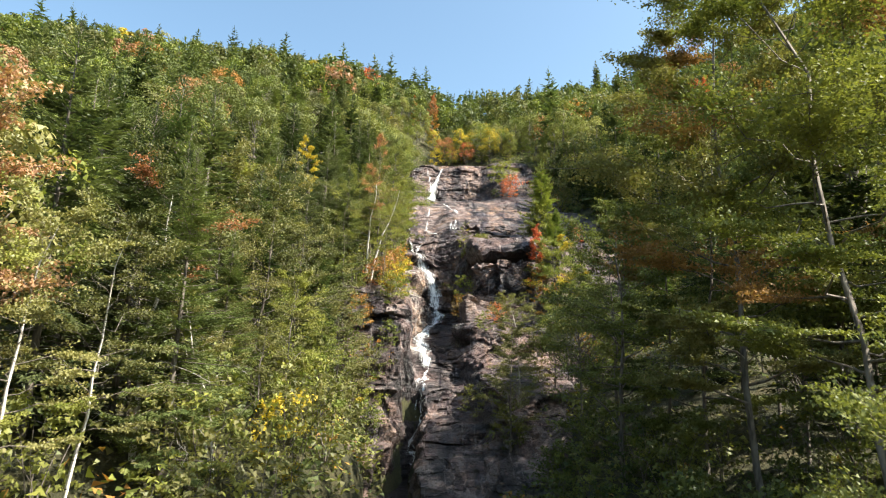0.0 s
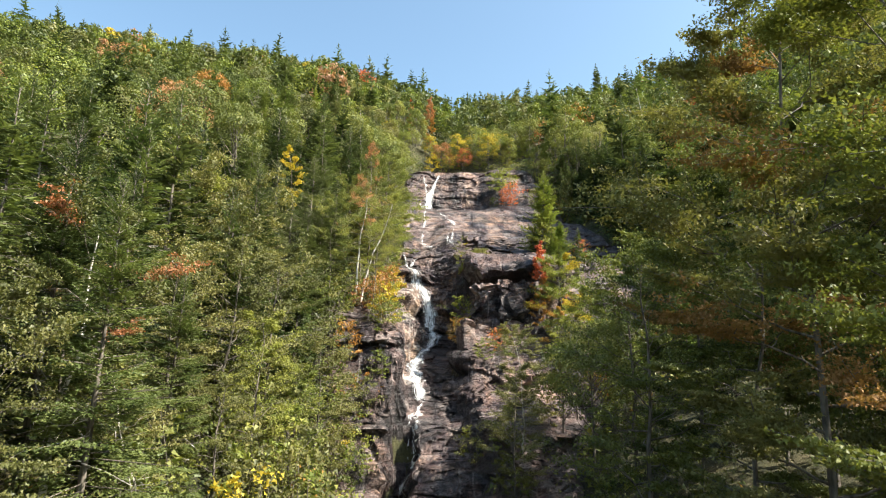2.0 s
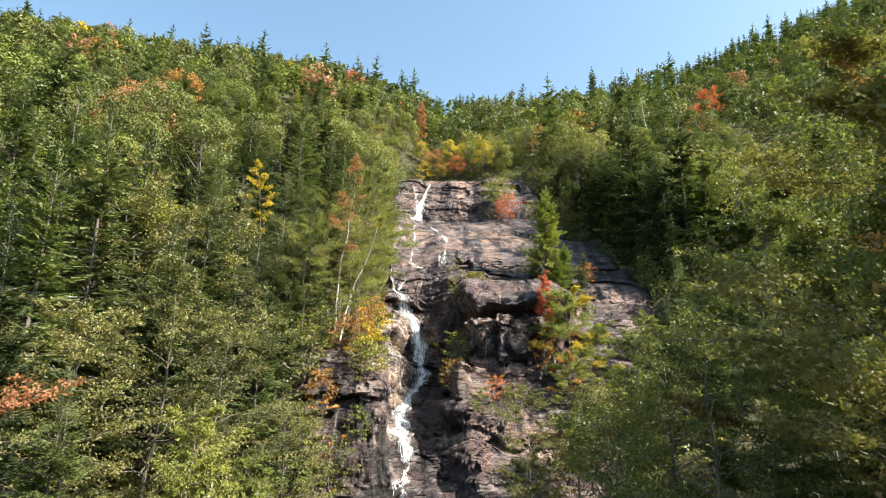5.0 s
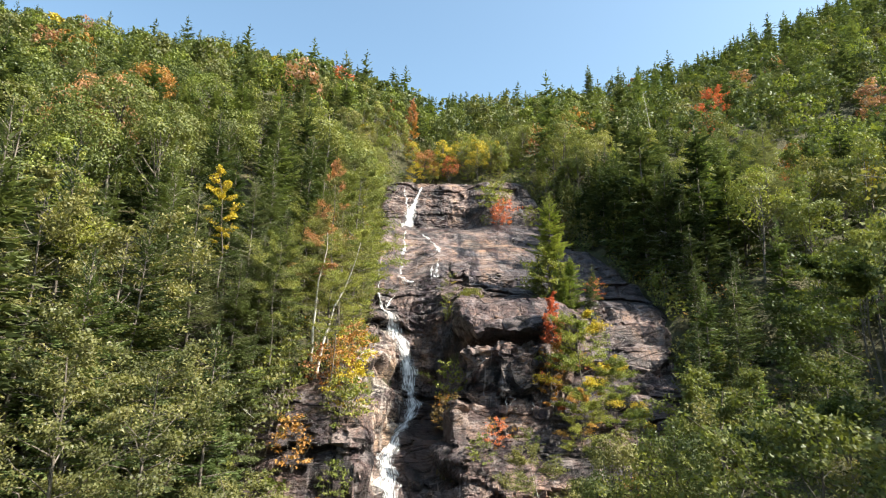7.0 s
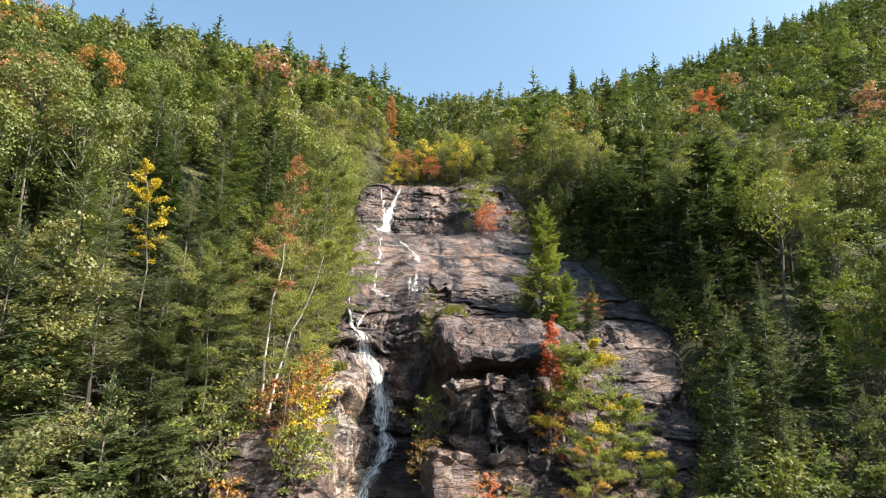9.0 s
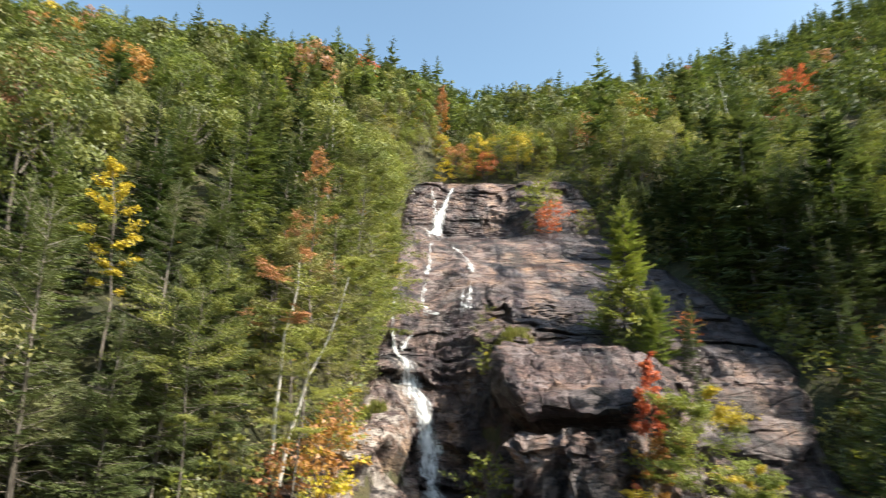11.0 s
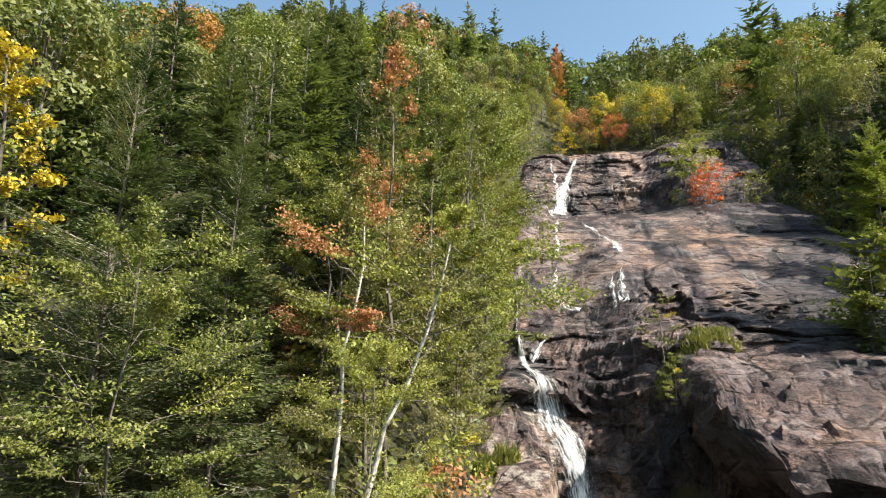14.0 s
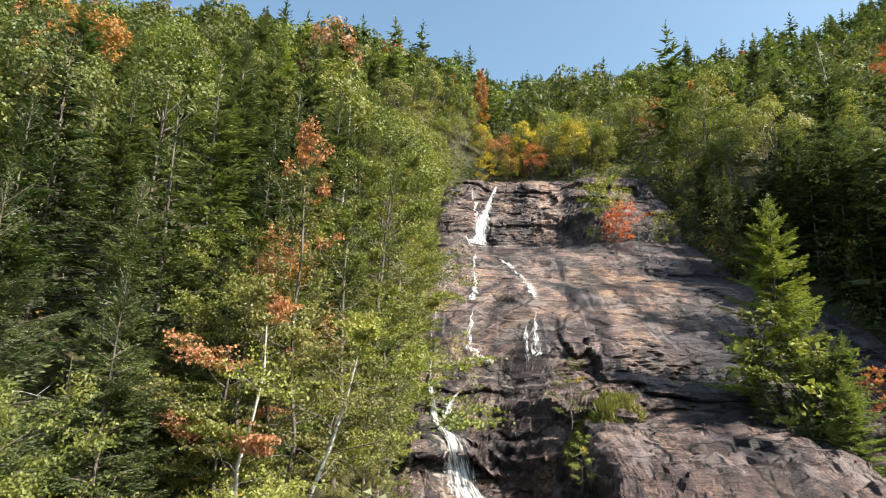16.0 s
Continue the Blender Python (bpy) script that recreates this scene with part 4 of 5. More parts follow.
def fallen_log(x, y, length, turn, seed):
    """A bleached trunk with stubs of limbs, lying on the rock."""
    rng = np.random.default_rng(seed)
    t = np.linspace(-0.5, 0.5, 9) * length
    px, py = x + t * np.cos(turn), y + t * np.sin(turn)
    pz = np.maximum.accumulate(rock_height(px, py)[::-1])[::-1] + 0.12
    core = np.stack([px, py, pz], 1)
    wood = [(core, np.linspace(0.13, 0.06, 9))]
    for k in range(5):
        a = core[int(rng.integers(1, 8))]
        wood.append((curve_to(a, np.array([rng.normal(0, 0.3), rng.normal(-0.2, 0.3), 0.45]), 4, 0.1, rng, 0.3), np.linspace(0.035, 0.012, 4)))
    v, f = tubes(wood, 7)
    tagged(new("fallen_log", quads("fallen_log", v, f, [BARK["dead"]], smooth=True)), "bleached fallen log lying under the overhang", "log")


fallen_log(7.2, 54.2, 2.6, 0.2, 4)

BROAD = [Kind("broadleaf", dome(60 + i, 10, 5600, 0.155, (0.22, 0.25, 0.19, 0.23)[i], (0.12, 0.25, 0.1, 0.2)[i], (48, 60, 44, 54)[i]), "grey", "green", "olive") for i in range(4)]
CLOSE = [Kind("broadleaf", broadleaf(70 + i, 10, 20000, 0.092, (0.20, 0.175, 0.23)[i], 0.12, accents=0.10, tri=True, limbs=32, sprays=14), "grey", "green", "olive") for i in range(3)]
TIPPED = Kind("maple", broadleaf(75, 12, 26000, 0.088, 0.21, 0.12, (0.02, 0.0), thick=0.008, accents=0.07, tips_from=0.84, limbs=34, tri=True, rise=62), "grey", "olive", "red")
BIRCH = [Kind("birch", broadleaf(80 + i, 11, 15000, 0.10, (0.2, 0.22, 0.2)[i], (0.3, 0.4, 0.45)[i], ((0.12, 0.0), (-0.05, 0.05), (0.2, -0.05))[i], thick=0.0085, stems=(1, 2, 2)[i], tri=True), "birch", "olive", "lime") for i in range(3)]
FORKED = [Kind("birch", broadleaf(86 + i, 8, 9000, 0.072, 0.22, 0.55, ((0.06, -0.05), (0.27, -0.05))[i], thick=0.0125, accents=0.16, limbs=12), "birch", "olive", "rust") for i in range(2)]
LIGHT = Kind("birch", broadleaf(84, 9, 24000, 0.048, 0.15, 0.5, (0.05, -0.02), thick=0.005, accents=0.2, limbs=26, sprays=14, tri=True), "grey", "lime", "olive")
RED_TOP = Kind("maple", broadleaf(95, 8, 9000, 0.10, 0.085, 0.08, thick=0.007, accents=0.05, tips_from=0.56, limbs=56, tri=True, sprays=9, flat=0.5, rise=70), "grey", "orange", "red")
AUTUMN = Kind("birch", broadleaf(93, 6, 22000, 0.088, 0.27, 0.06, (0.05, -0.02), thick=0.008, accents=0.18, limbs=34, tri=True, sprays=12, flat=0.5), "grey", "lime", "yellow")
BACK = Kind("maple", broadleaf(94, 14, 60000, 0.090, 0.18, 0.10, (-0.04, -0.03), thick=0.0065, droop=0.15, accents=0.11, flat=0.12, limbs=34, tri=True, sprays=16, rise=30), "grey", "green", "tan")
MAPLE = [Kind("maple", broadleaf(90 + i, 14, 100000, 0.066, (0.165, 0.155)[i], (0.30, 0.22)[i], ((-0.10, 0.0), (-0.04, -0.03))[i], thick=0.0065, droop=0.15, accents=0.12, flat=0.12, limbs=38, sprays=17, rise=30, tri=True), "grey", "green", "olive") for i in range(2)]
GOLD = Kind("birch", broadleaf(98, 10, 3600, 0.075, 0.05, 0.64, thick=0.006, accents=0.12, limbs=22, sprays=9, flat=0.6), "grey", "yellow", "lime")
SPIRE = Kind("maple", broadleaf(99, 10, 8000, 0.066, 0.075, 0.30, thick=0.006, accents=0.12, tips_from=0.86, limbs=44, sprays=9, flat=0.6, rise=65), "grey", "olive", "rust")
SAPLING = Kind("sapling", broadleaf(97, 2.4, 1500, 0.065, 0.26, 0.12, thick=0.008, limbs=12), "grey", "lime", "yellow")
SPRUCE = [Kind("spruce", conifer(100 + i, 10, 6500, 0.29, (0.22, 0.19, 0.24)[i], whorls=24, feather=0.42), "grey", "needle") for i in range(3)]
SPRUCE_CLOSE = [Kind("spruce", conifer(110 + i, 10, 18000, 0.185, (0.22, 0.19, 0.25)[i], whorls=27, feather=0.42), "grey", "needle") for i in range(3)]
HERO = [Kind("spruce", conifer(113 + i, 10, 44000, 0.11, (0.21, 0.18, 0.23)[i], whorls=29, feather=0.5, fan=0.5), "grey", "needle") for i in range(3)]
PINE = Kind("pine", conifer(118, 10, 40000, 0.10, 0.24, 0.25, -0.05, whorls=19, feather=0.30, fan=0.5), "grey", "pine")
HEMLOCK = Kind("hemlock", conifer(107, 9, 26000, 0.20, 0.31, 0.02, 0.05, whorls=28, feather=0.46), "grey", "bright")
BROAD_MID = [Kind("broadleaf", dome(120 + i, 10, 4200, 0.165, (0.23, 0.27, 0.20)[i], (0.2, 0.3, 0.15)[i]), "grey", "green", "olive") for i in range(3)]
SPRUCE_MID = [Kind("spruce", conifer(140 + i, 10, 2600, 0.45, (0.20, 0.17, 0.15)[i], fine=False, whorls=24, feather=0.42), "grey", "needle") for i in range(3)]
BUSHY = [Kind("birch", dome(130 + i, 6, 3400, 0.125, (0.27, 0.22, 0.30)[i], 0.02, (58, 46, 64)[i], 0.36), "grey", "lime", "yellow") for i in range(3)]
SHRUB = [Kind("shrub", broadleaf(160 + i, 2.5, 1150, 0.14, 0.46, 0.05, thick=0.012, stems=2, tri=True, flat=0.45), "grey", "green", "lime") for i in range(3)]


def shrub_wood(seed):
    rng = np.random.default_rng(seed)
    return [(curve_to(np.zeros(3), np.array([rng.normal(0, 0.7), rng.normal(0, 0.7), 2.0]), 4, 0.1, rng, 0.3), np.linspace(0.022, 0.006, 4)) for _ in range(6)]


for i, k in enumerate(SHRUB):
    k.trunk, k.limbs = quads("shrub_stems", *tubes(shrub_wood(160 + i), 3), [BARK["grey"]], smooth=True), None

WORDS = {"green": "green leafy", "olive": "olive-green leafy", "lime": "yellow-green leafy", "yellow": "bright yellow autumn", "orange": "orange autumn", "red": "red autumn", "needle": "dark green", "hemlock": "green", "bright": "bright green", "rust": "rust-tinted", "brown": "dry brown-leaved", "deep": "deep green leafy", "sage": "pale grey-green leafy", "straw": "straw-green leafy", "salmon": "salmon autumn", "pine": "pale green", "tan": "olive-brown leafy"}
PLACED = []


# ---- single trees that stand out ----
def singles():
    on_rock = lambda x, y: float(rock_height(x, y)) - 0.15
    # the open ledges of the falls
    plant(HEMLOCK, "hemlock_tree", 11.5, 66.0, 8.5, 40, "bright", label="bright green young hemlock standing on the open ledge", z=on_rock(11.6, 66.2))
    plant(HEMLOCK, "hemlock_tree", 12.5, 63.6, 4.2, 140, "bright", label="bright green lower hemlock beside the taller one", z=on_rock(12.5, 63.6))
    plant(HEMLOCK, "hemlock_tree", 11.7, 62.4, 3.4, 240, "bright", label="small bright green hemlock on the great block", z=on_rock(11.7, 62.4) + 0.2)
    for x, y, h in ((10.7, 66.4, 3.4), (12.4, 63.9, 3.8), (13.6, 62.6, 3.0), (12.9, 65.4, 3.6), (11.6, 64.4, 3.0), (12.2, 62.4, 2.4), (10.3, 64.9, 2.6), (11.0, 63.2, 2.2), (13.4, 61.0, 2.4), (14.2, 63.8, 3.4)):
        plant(SPRUCE[int(x * 3) % 3], "hemlock_tree", x, y, h, x * 70, "needle" if x > 12 else "hemlock", label="low dark hemlock crowding the foot of the taller one", group="low hemlocks", z=on_rock(x, y))
    for x, y, h, leaf, acc, words in (
        (11.5, 64.4, 4.6, "lime", "green", "yellow-green shrub growing up against the hemlock"),
        (12.6, 64.4, 2.8, "green", "lime", "green shrub at the foot of the hemlock"),
        (15.4, 66.4, 2.0, "red", "orange", "small red shrub behind the hemlock"),
        (12.4, 60.2, 1.3, "red", "orange", "low red and orange shrub at the end of the great block"),
        (15.0, 90.8, 3.0, "green", "olive", "dark green shrub on the upper ledge"),
        (9.6, 91.4, 1.6, "green", "olive", "low green shrub on the upper ledge"),
        (3.1, 56.4, 2.7, "lime", "green", "small yellow-green shrub below the overhang"),
        (2.7, 54.2, 2.2, "brown", "orange", "twiggy brown shrub in the hollow beside the fall"),
        (5.2, 51.2, 1.8, "red", "orange", "red shrub among broken ledges"),
        (4.4, 50.2, 1.7, "lime", "green", "yellow-green shrub among broken ledges"),
        (6.6, 50.6, 1.7, "olive", "green", "olive shrub among broken ledges"),
        (-2.9, 53.2, 2.2, "orange", "yellow", "orange autumn shrub hanging over the rocky bank"),
        (-2.7, 51.4, 1.8, "olive", "yellow", "olive and yellow shrub on the rocky bank"),
        (-2.5, 49.6, 2.2, "green", "yellow", "green shrub on the rocky bank"),
        (-3.2, 55.8, 2.2, "orange", "lime", "orange autumn shrub beside the fall"),
        (-4.7, 27.2, 3.3, "yellow", "lime", "bright yellow shrub low on the bank"),
        (2.4, 103.4, 2.2, "olive", "lime", "olive shrub above the head of the fall"),
        (7.4, 44.5, 2.4, "olive", "brown", "olive shrub on shaded broken rock"),
        (3.0, 43.6, 2.2, "olive", "green", "olive shrub on shaded broken rock"),
    ):
        plant(SHRUB[int(x * 7 + y) % 3], "shrub", x, y, h, x * 90, leaf, acc, words, "shrubs of the falls", z=on_rock(x, y))
    plant(SAPLING, "sapling", 3.6, 65.7, 2.8, 30, "straw", "yellow", "small yellow-green sapling on a grassy ledge", z=on_rock(4.1, 65.9))
    plant(SAPLING, "sapling", 3.2, 61.2, 1.8, 70, "lime", "yellow", "low yellow-green sapling on the edge of the great block", z=24.0)
    for x, y, h, leaf, acc, words in ((-2.6, 52.4, 3.6, "orange", "yellow", "tall orange autumn shrub against pale rock"), (-2.3, 50.6, 3.0, "yellow", "lime", "yellow autumn shrub against pale rock"), (-2.2, 49.2, 2.6, "lime", "green", "yellow-green shrub hanging over the cleft"), (-5.6, 49.8, 3.2, "green", "olive", "green shrub on the cliff"), (-6.6, 47.6, 3.4, "olive", "green", "olive shrub on the cliff")):
        plant(SHRUB[int(y * 5) % 3], "shrub", x, y, h, x * 60, leaf, acc, words, "shrubs of the falls", z=on_rock(x, y))
    for x, y, h, leaf, acc in ((-3.6, 46.2, 3.0, "olive", "orange"), (-4.6, 45.0, 3.6, "green", "lime"), (-5.8, 46.0, 4.0, "green", "olive"), (-7.0, 44.6, 4.4, "olive", "lime"), (-4.4, 47.8, 2.6, "orange", "olive"), (-6.4, 43.4, 4.2, "lime", "green"), (-3.0, 44.2, 2.4, "lime", "yellow"), (-4.9, 43.0, 3.4, "green", "olive"), (-7.9, 46.4, 4.0, "green", "olive"), (-2.6, 47.4, 2.0, "green", "lime")):
        plant(SHRUB[int(y * 5) % 3], "shrub", x, y, h, x * 60, leaf, acc, "%s shrub clinging to the cliff" % WORDS[leaf], "cliff shrubs", z=on_rock(x, y))
    for x, y, h, leaf, acc in ((14.6, 50.5, 2.6, "lime", "green"), (16.4, 52.6, 3.2, "olive", "lime"), (18.0, 55.0, 3.4, "green", "lime"), (13.0, 46.4, 3.4, "lime", "olive"), (15.4, 47.6, 3.8, "green", "olive"), (19.4, 58.0, 3.0, "olive", "green"), (11.2, 47.6, 2.4, "orange", "lime")):
        plant(SHRUB[int(y * 5) % 3], "shrub", x, y, h, x * 60, leaf, acc, "%s shrub on the broken ledges" % WORDS[leaf], "ledge shrubs", z=on_rock(x, y))
    for x, y, h, leaf, acc, words in ((10.2, 92.2, 4.4, "lime", "green", "dense yellow-green shrub on the upper ledge"), (11.1, 92.6, 4.0, "lime", "lime", "dense yellow-green shrub on the upper ledge"), (11.7, 90.9, 3.6, "red", "red", "bright red autumn shrub on the upper ledge"), (11.0, 90.8, 2.8, "red", "orange", "bright red autumn shrub on the upper ledge")):
        plant(SHRUB[int(y * 10) % 3], "shrub", x, y, h, x * 70, leaf, acc, words, "shrubs of the upper ledge", z=on_rock(x, y))
    # slender trees against the great block
    plant(RED_TOP, "maple_tree", 9.0, 54.2, 7.8, 20, "orange", "red", "slender orange autumn maple with a red top beside the great block", z=on_rock(9.9, 54.2) - 0.5)
    plant(AUTUMN, "birch_tree", 10.4, 53.2, 6.6, 110, "lime", "yellow", "bushy yellow-green autumn birch beside the great block", z=on_rock(10.6, 53.2))
    plant(AUTUMN, "birch_tree", 11.9, 52.4, 4.4, 200, "lime", "yellow", "yellow-green birch on the broken ledges", z=on_rock(12.2, 52.4))
    plant(AUTUMN, "maple_tree", 9.5, 50.8, 3.8, 10, "lime", "orange", "yellow-green and orange autumn maple low on the broken ledges", z=on_rock(9.7, 50.8))
    plant(BROAD[3], "birch_tree", 12.4, 50.4, 3.0, 70, "lime", "yellow", "yellow-green birch low on the broken ledges", z=on_rock(13.2, 50.6))
    plant(BIRCH[0], "birch_tree", 5.6, 41.8, 7.2, 200, "olive", "green", "slender birch with a thin olive crown in the gorge", z=on_rock(5.6, 41.8))
    # the head of the falls
    plant(RED_TOP, "maple_tree", 0.3, 108.5, 11.0, 40, "orange", "rust", "slender red-orange autumn maple above the falls")
    plant(RED_TOP, "maple_tree", -3.2, 114.5, 7.6, 140, "orange", "red", "orange autumn maple above the falls")
    # the yellow tree at x 9.8 is coloured brighter to offset shade
    for x, y, h, leaf, acc in ((4.8, 105.0, 6.6, "yellow", "lime"), (5.9, 104.0, 4.2, "red", "orange"), (2.2, 104.4, 5.2, "rust", "orange"), (3.4, 103.9, 3.4, "orange", "yellow"), (8.4, 105.2, 6.8, "lime", "yellow"), (9.8, 103.8, 6.4, "yellow", "lime"), (11.8, 104.4, 5.8, "lime", "yellow"), (13.2, 103.4, 5.0, "lime", "green"), (-2.2, 105.8, 7.0, "green", "lime"), (0.2, 105.0, 4.2, "yellow", "lime"), (7.2, 108.4, 7.4, "olive", "lime"), (14.8, 107.6, 6.6, "green", "lime"), (-5.4, 104.6, 7.0, "lime", "olive"), (3.0, 108.8, 6.2, "green", "olive"), (17.6, 109.4, 7.4, "green", "deep"), (20.5, 112, 6.5, "red", "brown")):
        plant(BUSHY[int(x) % 3], "broadleaf_tree", x, y, h, x * 50, leaf, acc, "bushy %s tree above the falls" % WORDS[leaf], "trees above the falls")
    plant(CLOSE[0], "maple_tree", 51.2, 113, 11.5, 30, "red", "red", "broad brick-red autumn maple on the far slope")
    for x, y, h, leaf in ((19.5, 97.5, 6.0, "green"), (22.0, 101.0, 6.5, "lime"), (25.0, 104.0, 6.5, "olive"), (21.0, 106.5, 6.5, "green"), (28.5, 100.5, 6.5, "lime"), (24.2, 97.0, 6.0, "green"), (22.6, 95.4, 5.0, "deep"), (25.6, 95.0, 5.4, "deep"), (20.8, 94.6, 4.6, "deep")):
        plant(BUSHY[int(y) % 3], "birch_tree", x, y, h, x * 70, leaf, "lime", "%s birch on the slope above the slab" % WORDS[leaf], "birches above the slab")
    # the left bank beside the fall
    for x, y, top, k, leaf in ((-6.3, 52.2, 29.0, 0, "needle"), (-9.9, 53.6, 33.0, 1, "hemlock"), (-11.2, 48.8, 29.6, 2, "needle"), (-6.6, 59.6, 34.4, 1, "needle"), (-7.4, 47.6, 25.4, 0, "needle"), (-8.6, 57.6, 34.6, 2, "needle"), (-7.9, 54.9, 31.6, 0, "needle"), (-5.8, 61.4, 35.4, 1, "hemlock"), (-10.4, 65.9, 42.4, 1, "needle"), (-12.6, 51.6, 32.6, 0, "hemlock"), (-10.2, 45.6, 27.2, 1, "needle"), (-7.0, 49.6, 27.0, 2, "needle"), (-12.6, 58.2, 37.2, 2, "needle"), (-7.2, 64.0, 38.4, 0, "needle"), (-9.2, 61.4, 38.2, 2, "hemlock"), (-6.9, 69.2, 41.0, 1, "needle")):
        plant_to((HERO if y < 57 and x > -9 else SPRUCE_CLOSE if y < 57 else SPRUCE)[k], "spruce_tree", x, y, top, x * 80, leaf, label="full %s spruce on the steep bank by the fall" % WORDS[leaf], group="spruces by the fall")
    plant_to(PINE, "pine_tree", -7.9, 50.9, 30.4, 60, "pine", label="soft pale grey-green pine on the steep bank")
    plant_to(PINE, "pine_tree", -9.4, 47.2, 28.6, 200, "pine", label="pale green pine among darker spruces")
    plant_to(GOLD, "birch_tree", -8.7, 49.7, 30.4, 60, "yellow", "lime", "slender bright yellow autumn birch among spruces")
    plant_to(LIGHT, "birch_tree", -6.0, 49.8, 27.3, 10, "green", "lime", "pale-stemmed green birch in front of spruces", lean=-2)
    plant_to(LIGHT, "birch_tree", -3.5, 50.9, 25.7, 130, "lime", "olive", "light green birch low on the bank by the fall")
    plant(FORKED[0], "birch_tree", -4.9, 54.6, 8.6, 0, "olive", "rust", "crooked white birch with thin rust-tinted leaves by the fall")
    plant(FORKED[1], "birch_tree", -4.5, 54.3, 8.6, 0, "lime", "straw", "leaning white birch with thin yellow-green leaves by the fall")
    plant_to(SPIRE, "maple_tree", -4.3, 56.4, 33.4, 130, "olive", "rust", "slender maple with a rust-red spire by the fall")
    plant_to(TIPPED, "maple_tree", -4.9, 56.9, 31.0, 130, "green", "rust", "maple with a few rust-red limbs by the fall")
    plant_to(CLOSE[0], "maple_tree", -6.0, 56.4, 30.6, 220, "green", "rust", "maple with red-tinted limbs on the steep bank")
    plant_to(CLOSE[1], "maple_tree", -6.2, 57.8, 31.4, 40, "green", "rust", "slender maple with rust-red limbs behind the white birch")
    plant(SHRUB[0], "shrub", -3.9, 53.4, 2.6, 20, "rust", "orange", "orange and red shrub at the birch's foot", z=on_rock(-3.7, 52.8))
    plant(SHRUB[1], "shrub", -3.0, 55.3, 3.0, 200, "rust", "olive", "rust-red shrub beside the fall", z=on_rock(-3.0, 55.3))
    plant(SHRUB[2], "shrub", -2.6, 57.0, 2.6, 100, "lime", "yellow", "yellow-green shrub beside the fall", z=on_rock(-2.6, 57.0))
    for x, y, top, k, leaf, acc in ((-4.2, 61.0, 33.0, 1, "green", "lime"), (-3.7, 65.0, 36.2, 2, "green", "lime"), (-3.3, 68.2, 36.4, 0, "green", "lime"), (-3.2, 63.2, 30.6, 1, "lime", "green"), (-3.0, 71.4, 34.0, 0, "lime", "yellow"), (-3.4, 74.2, 36.6, 1, "lime", "yellow"), (-3.1, 59.6, 27.6, 1, "olive", "lime"), (-5.0, 72.6, 40.0, 2, "olive", "lime")):
        plant_to(CLOSE[k], "birch_tree", x, y, top, y * 50, leaf, acc, "sunlit %s birch leaning over the rock" % WORDS[leaf].replace(" leafy", ""), "birches over the rock")
    for x, y, h, leaf in ((-4.2, 79.0, 7.4, "lime"), (-5.2, 77.0, 9.0, "green"), (-5.4, 84.5, 8.6, "green"), (-4.6, 82.0, 7.0, "olive"), (-5.4, 89.5, 7.6, "lime"), (-5.0, 95.0, 6.6, "olive")):
        plant(BROAD[int(y) % 4], "birch_tree", x, y, h, y * 20, leaf, "lime", "%s birch beside the upper slab" % WORDS[leaf], "birches over the rock")
    for x, y, h, leaf in ((-4.4, 97.6, 5.6, "green"), (-6.0, 99.6, 6.4, "olive"), (-4.0, 101.2, 5.0, "lime"), (-2.6, 103.2, 4.6, "green"), (-7.0, 103.0, 7.0, "green"), (-6.6, 95.2, 7.4, "deep"), (-7.4, 91.6, 8.4, "green"), (-8.6, 98.0, 8.0, "olive"), (-5.2, 92.6, 6.2, "lime"), (-6.4, 87.4, 8.4, "olive"), (-1.6, 107.0, 5.6, "olive"), (-4.4, 108.6, 7.0, "deep")):
        plant(BROAD[int(x * 3) % 4], "broadleaf_tree", x, y, h, y * 40, leaf, "lime", "%s tree beside the head of the fall" % WORDS[leaf], "trees above the falls")
    # high on the left slope
    for x, y, top, k, leaf, acc in ((-15.6, 56.4, 36.8, 0, "deep", "green"), (-22.6, 63.4, 42.6, 2, "salmon", "olive"), (-27.0, 68.0, 44.4, 1, "rust", "olive"), (-12.4, 40.2, 26.8, 1, "olive", "lime"), (-10.8, 43.0, 26.2, 2, "olive", "lime"), (-20.4, 60.6, 41.0, 0, "deep", "olive"), (-19.0, 54.0, 36.0, 1, "green", "deep")):
        plant_to(CLOSE[k] if y < 45 else BROAD[k], "broadleaf_tree", x, y, top, x * 30, leaf, acc, "round-crowned %s tree high on the slope" % WORDS[leaf], "round crowns on the slope")
    for x, y, h, k in ((-20.4, 62.2, 8.0, 0), (-22.4, 63.8, 9.0, 1), (-21.2, 65.8, 9.4, 2), (-23.9, 66.4, 8.6, 0), (-19.0, 63.4, 7.6, 1), (-24.6, 68.8, 9.6, 2), (-18.0, 61.0, 8.4, 2), (-14.2, 54.6, 7.0, 1), (-15.4, 51.0, 6.6, 0), (-20.4, 55.2, 7.6, 2), (-17.6, 53.0, 7.2, 1), (-22.4, 57.6, 8.0, 0), (-13.8, 56.6, 6.0, 0)):
        plant(SPRUCE_MID[k], "spruce_tree", x, y, h, x * 37, "needle", label="dark green spruce crowding the high slope", group="spruces of the high slope")
    plant(BROAD_MID[0], "birch_tree", -23.4, 117.0, 9.5, 20, "yellow", "lime", "yellow birch near the skyline")
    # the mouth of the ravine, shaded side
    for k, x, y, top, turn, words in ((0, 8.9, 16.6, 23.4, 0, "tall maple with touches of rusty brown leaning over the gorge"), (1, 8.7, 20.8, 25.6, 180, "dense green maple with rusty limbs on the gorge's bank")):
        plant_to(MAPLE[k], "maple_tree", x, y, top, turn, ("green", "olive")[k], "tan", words)
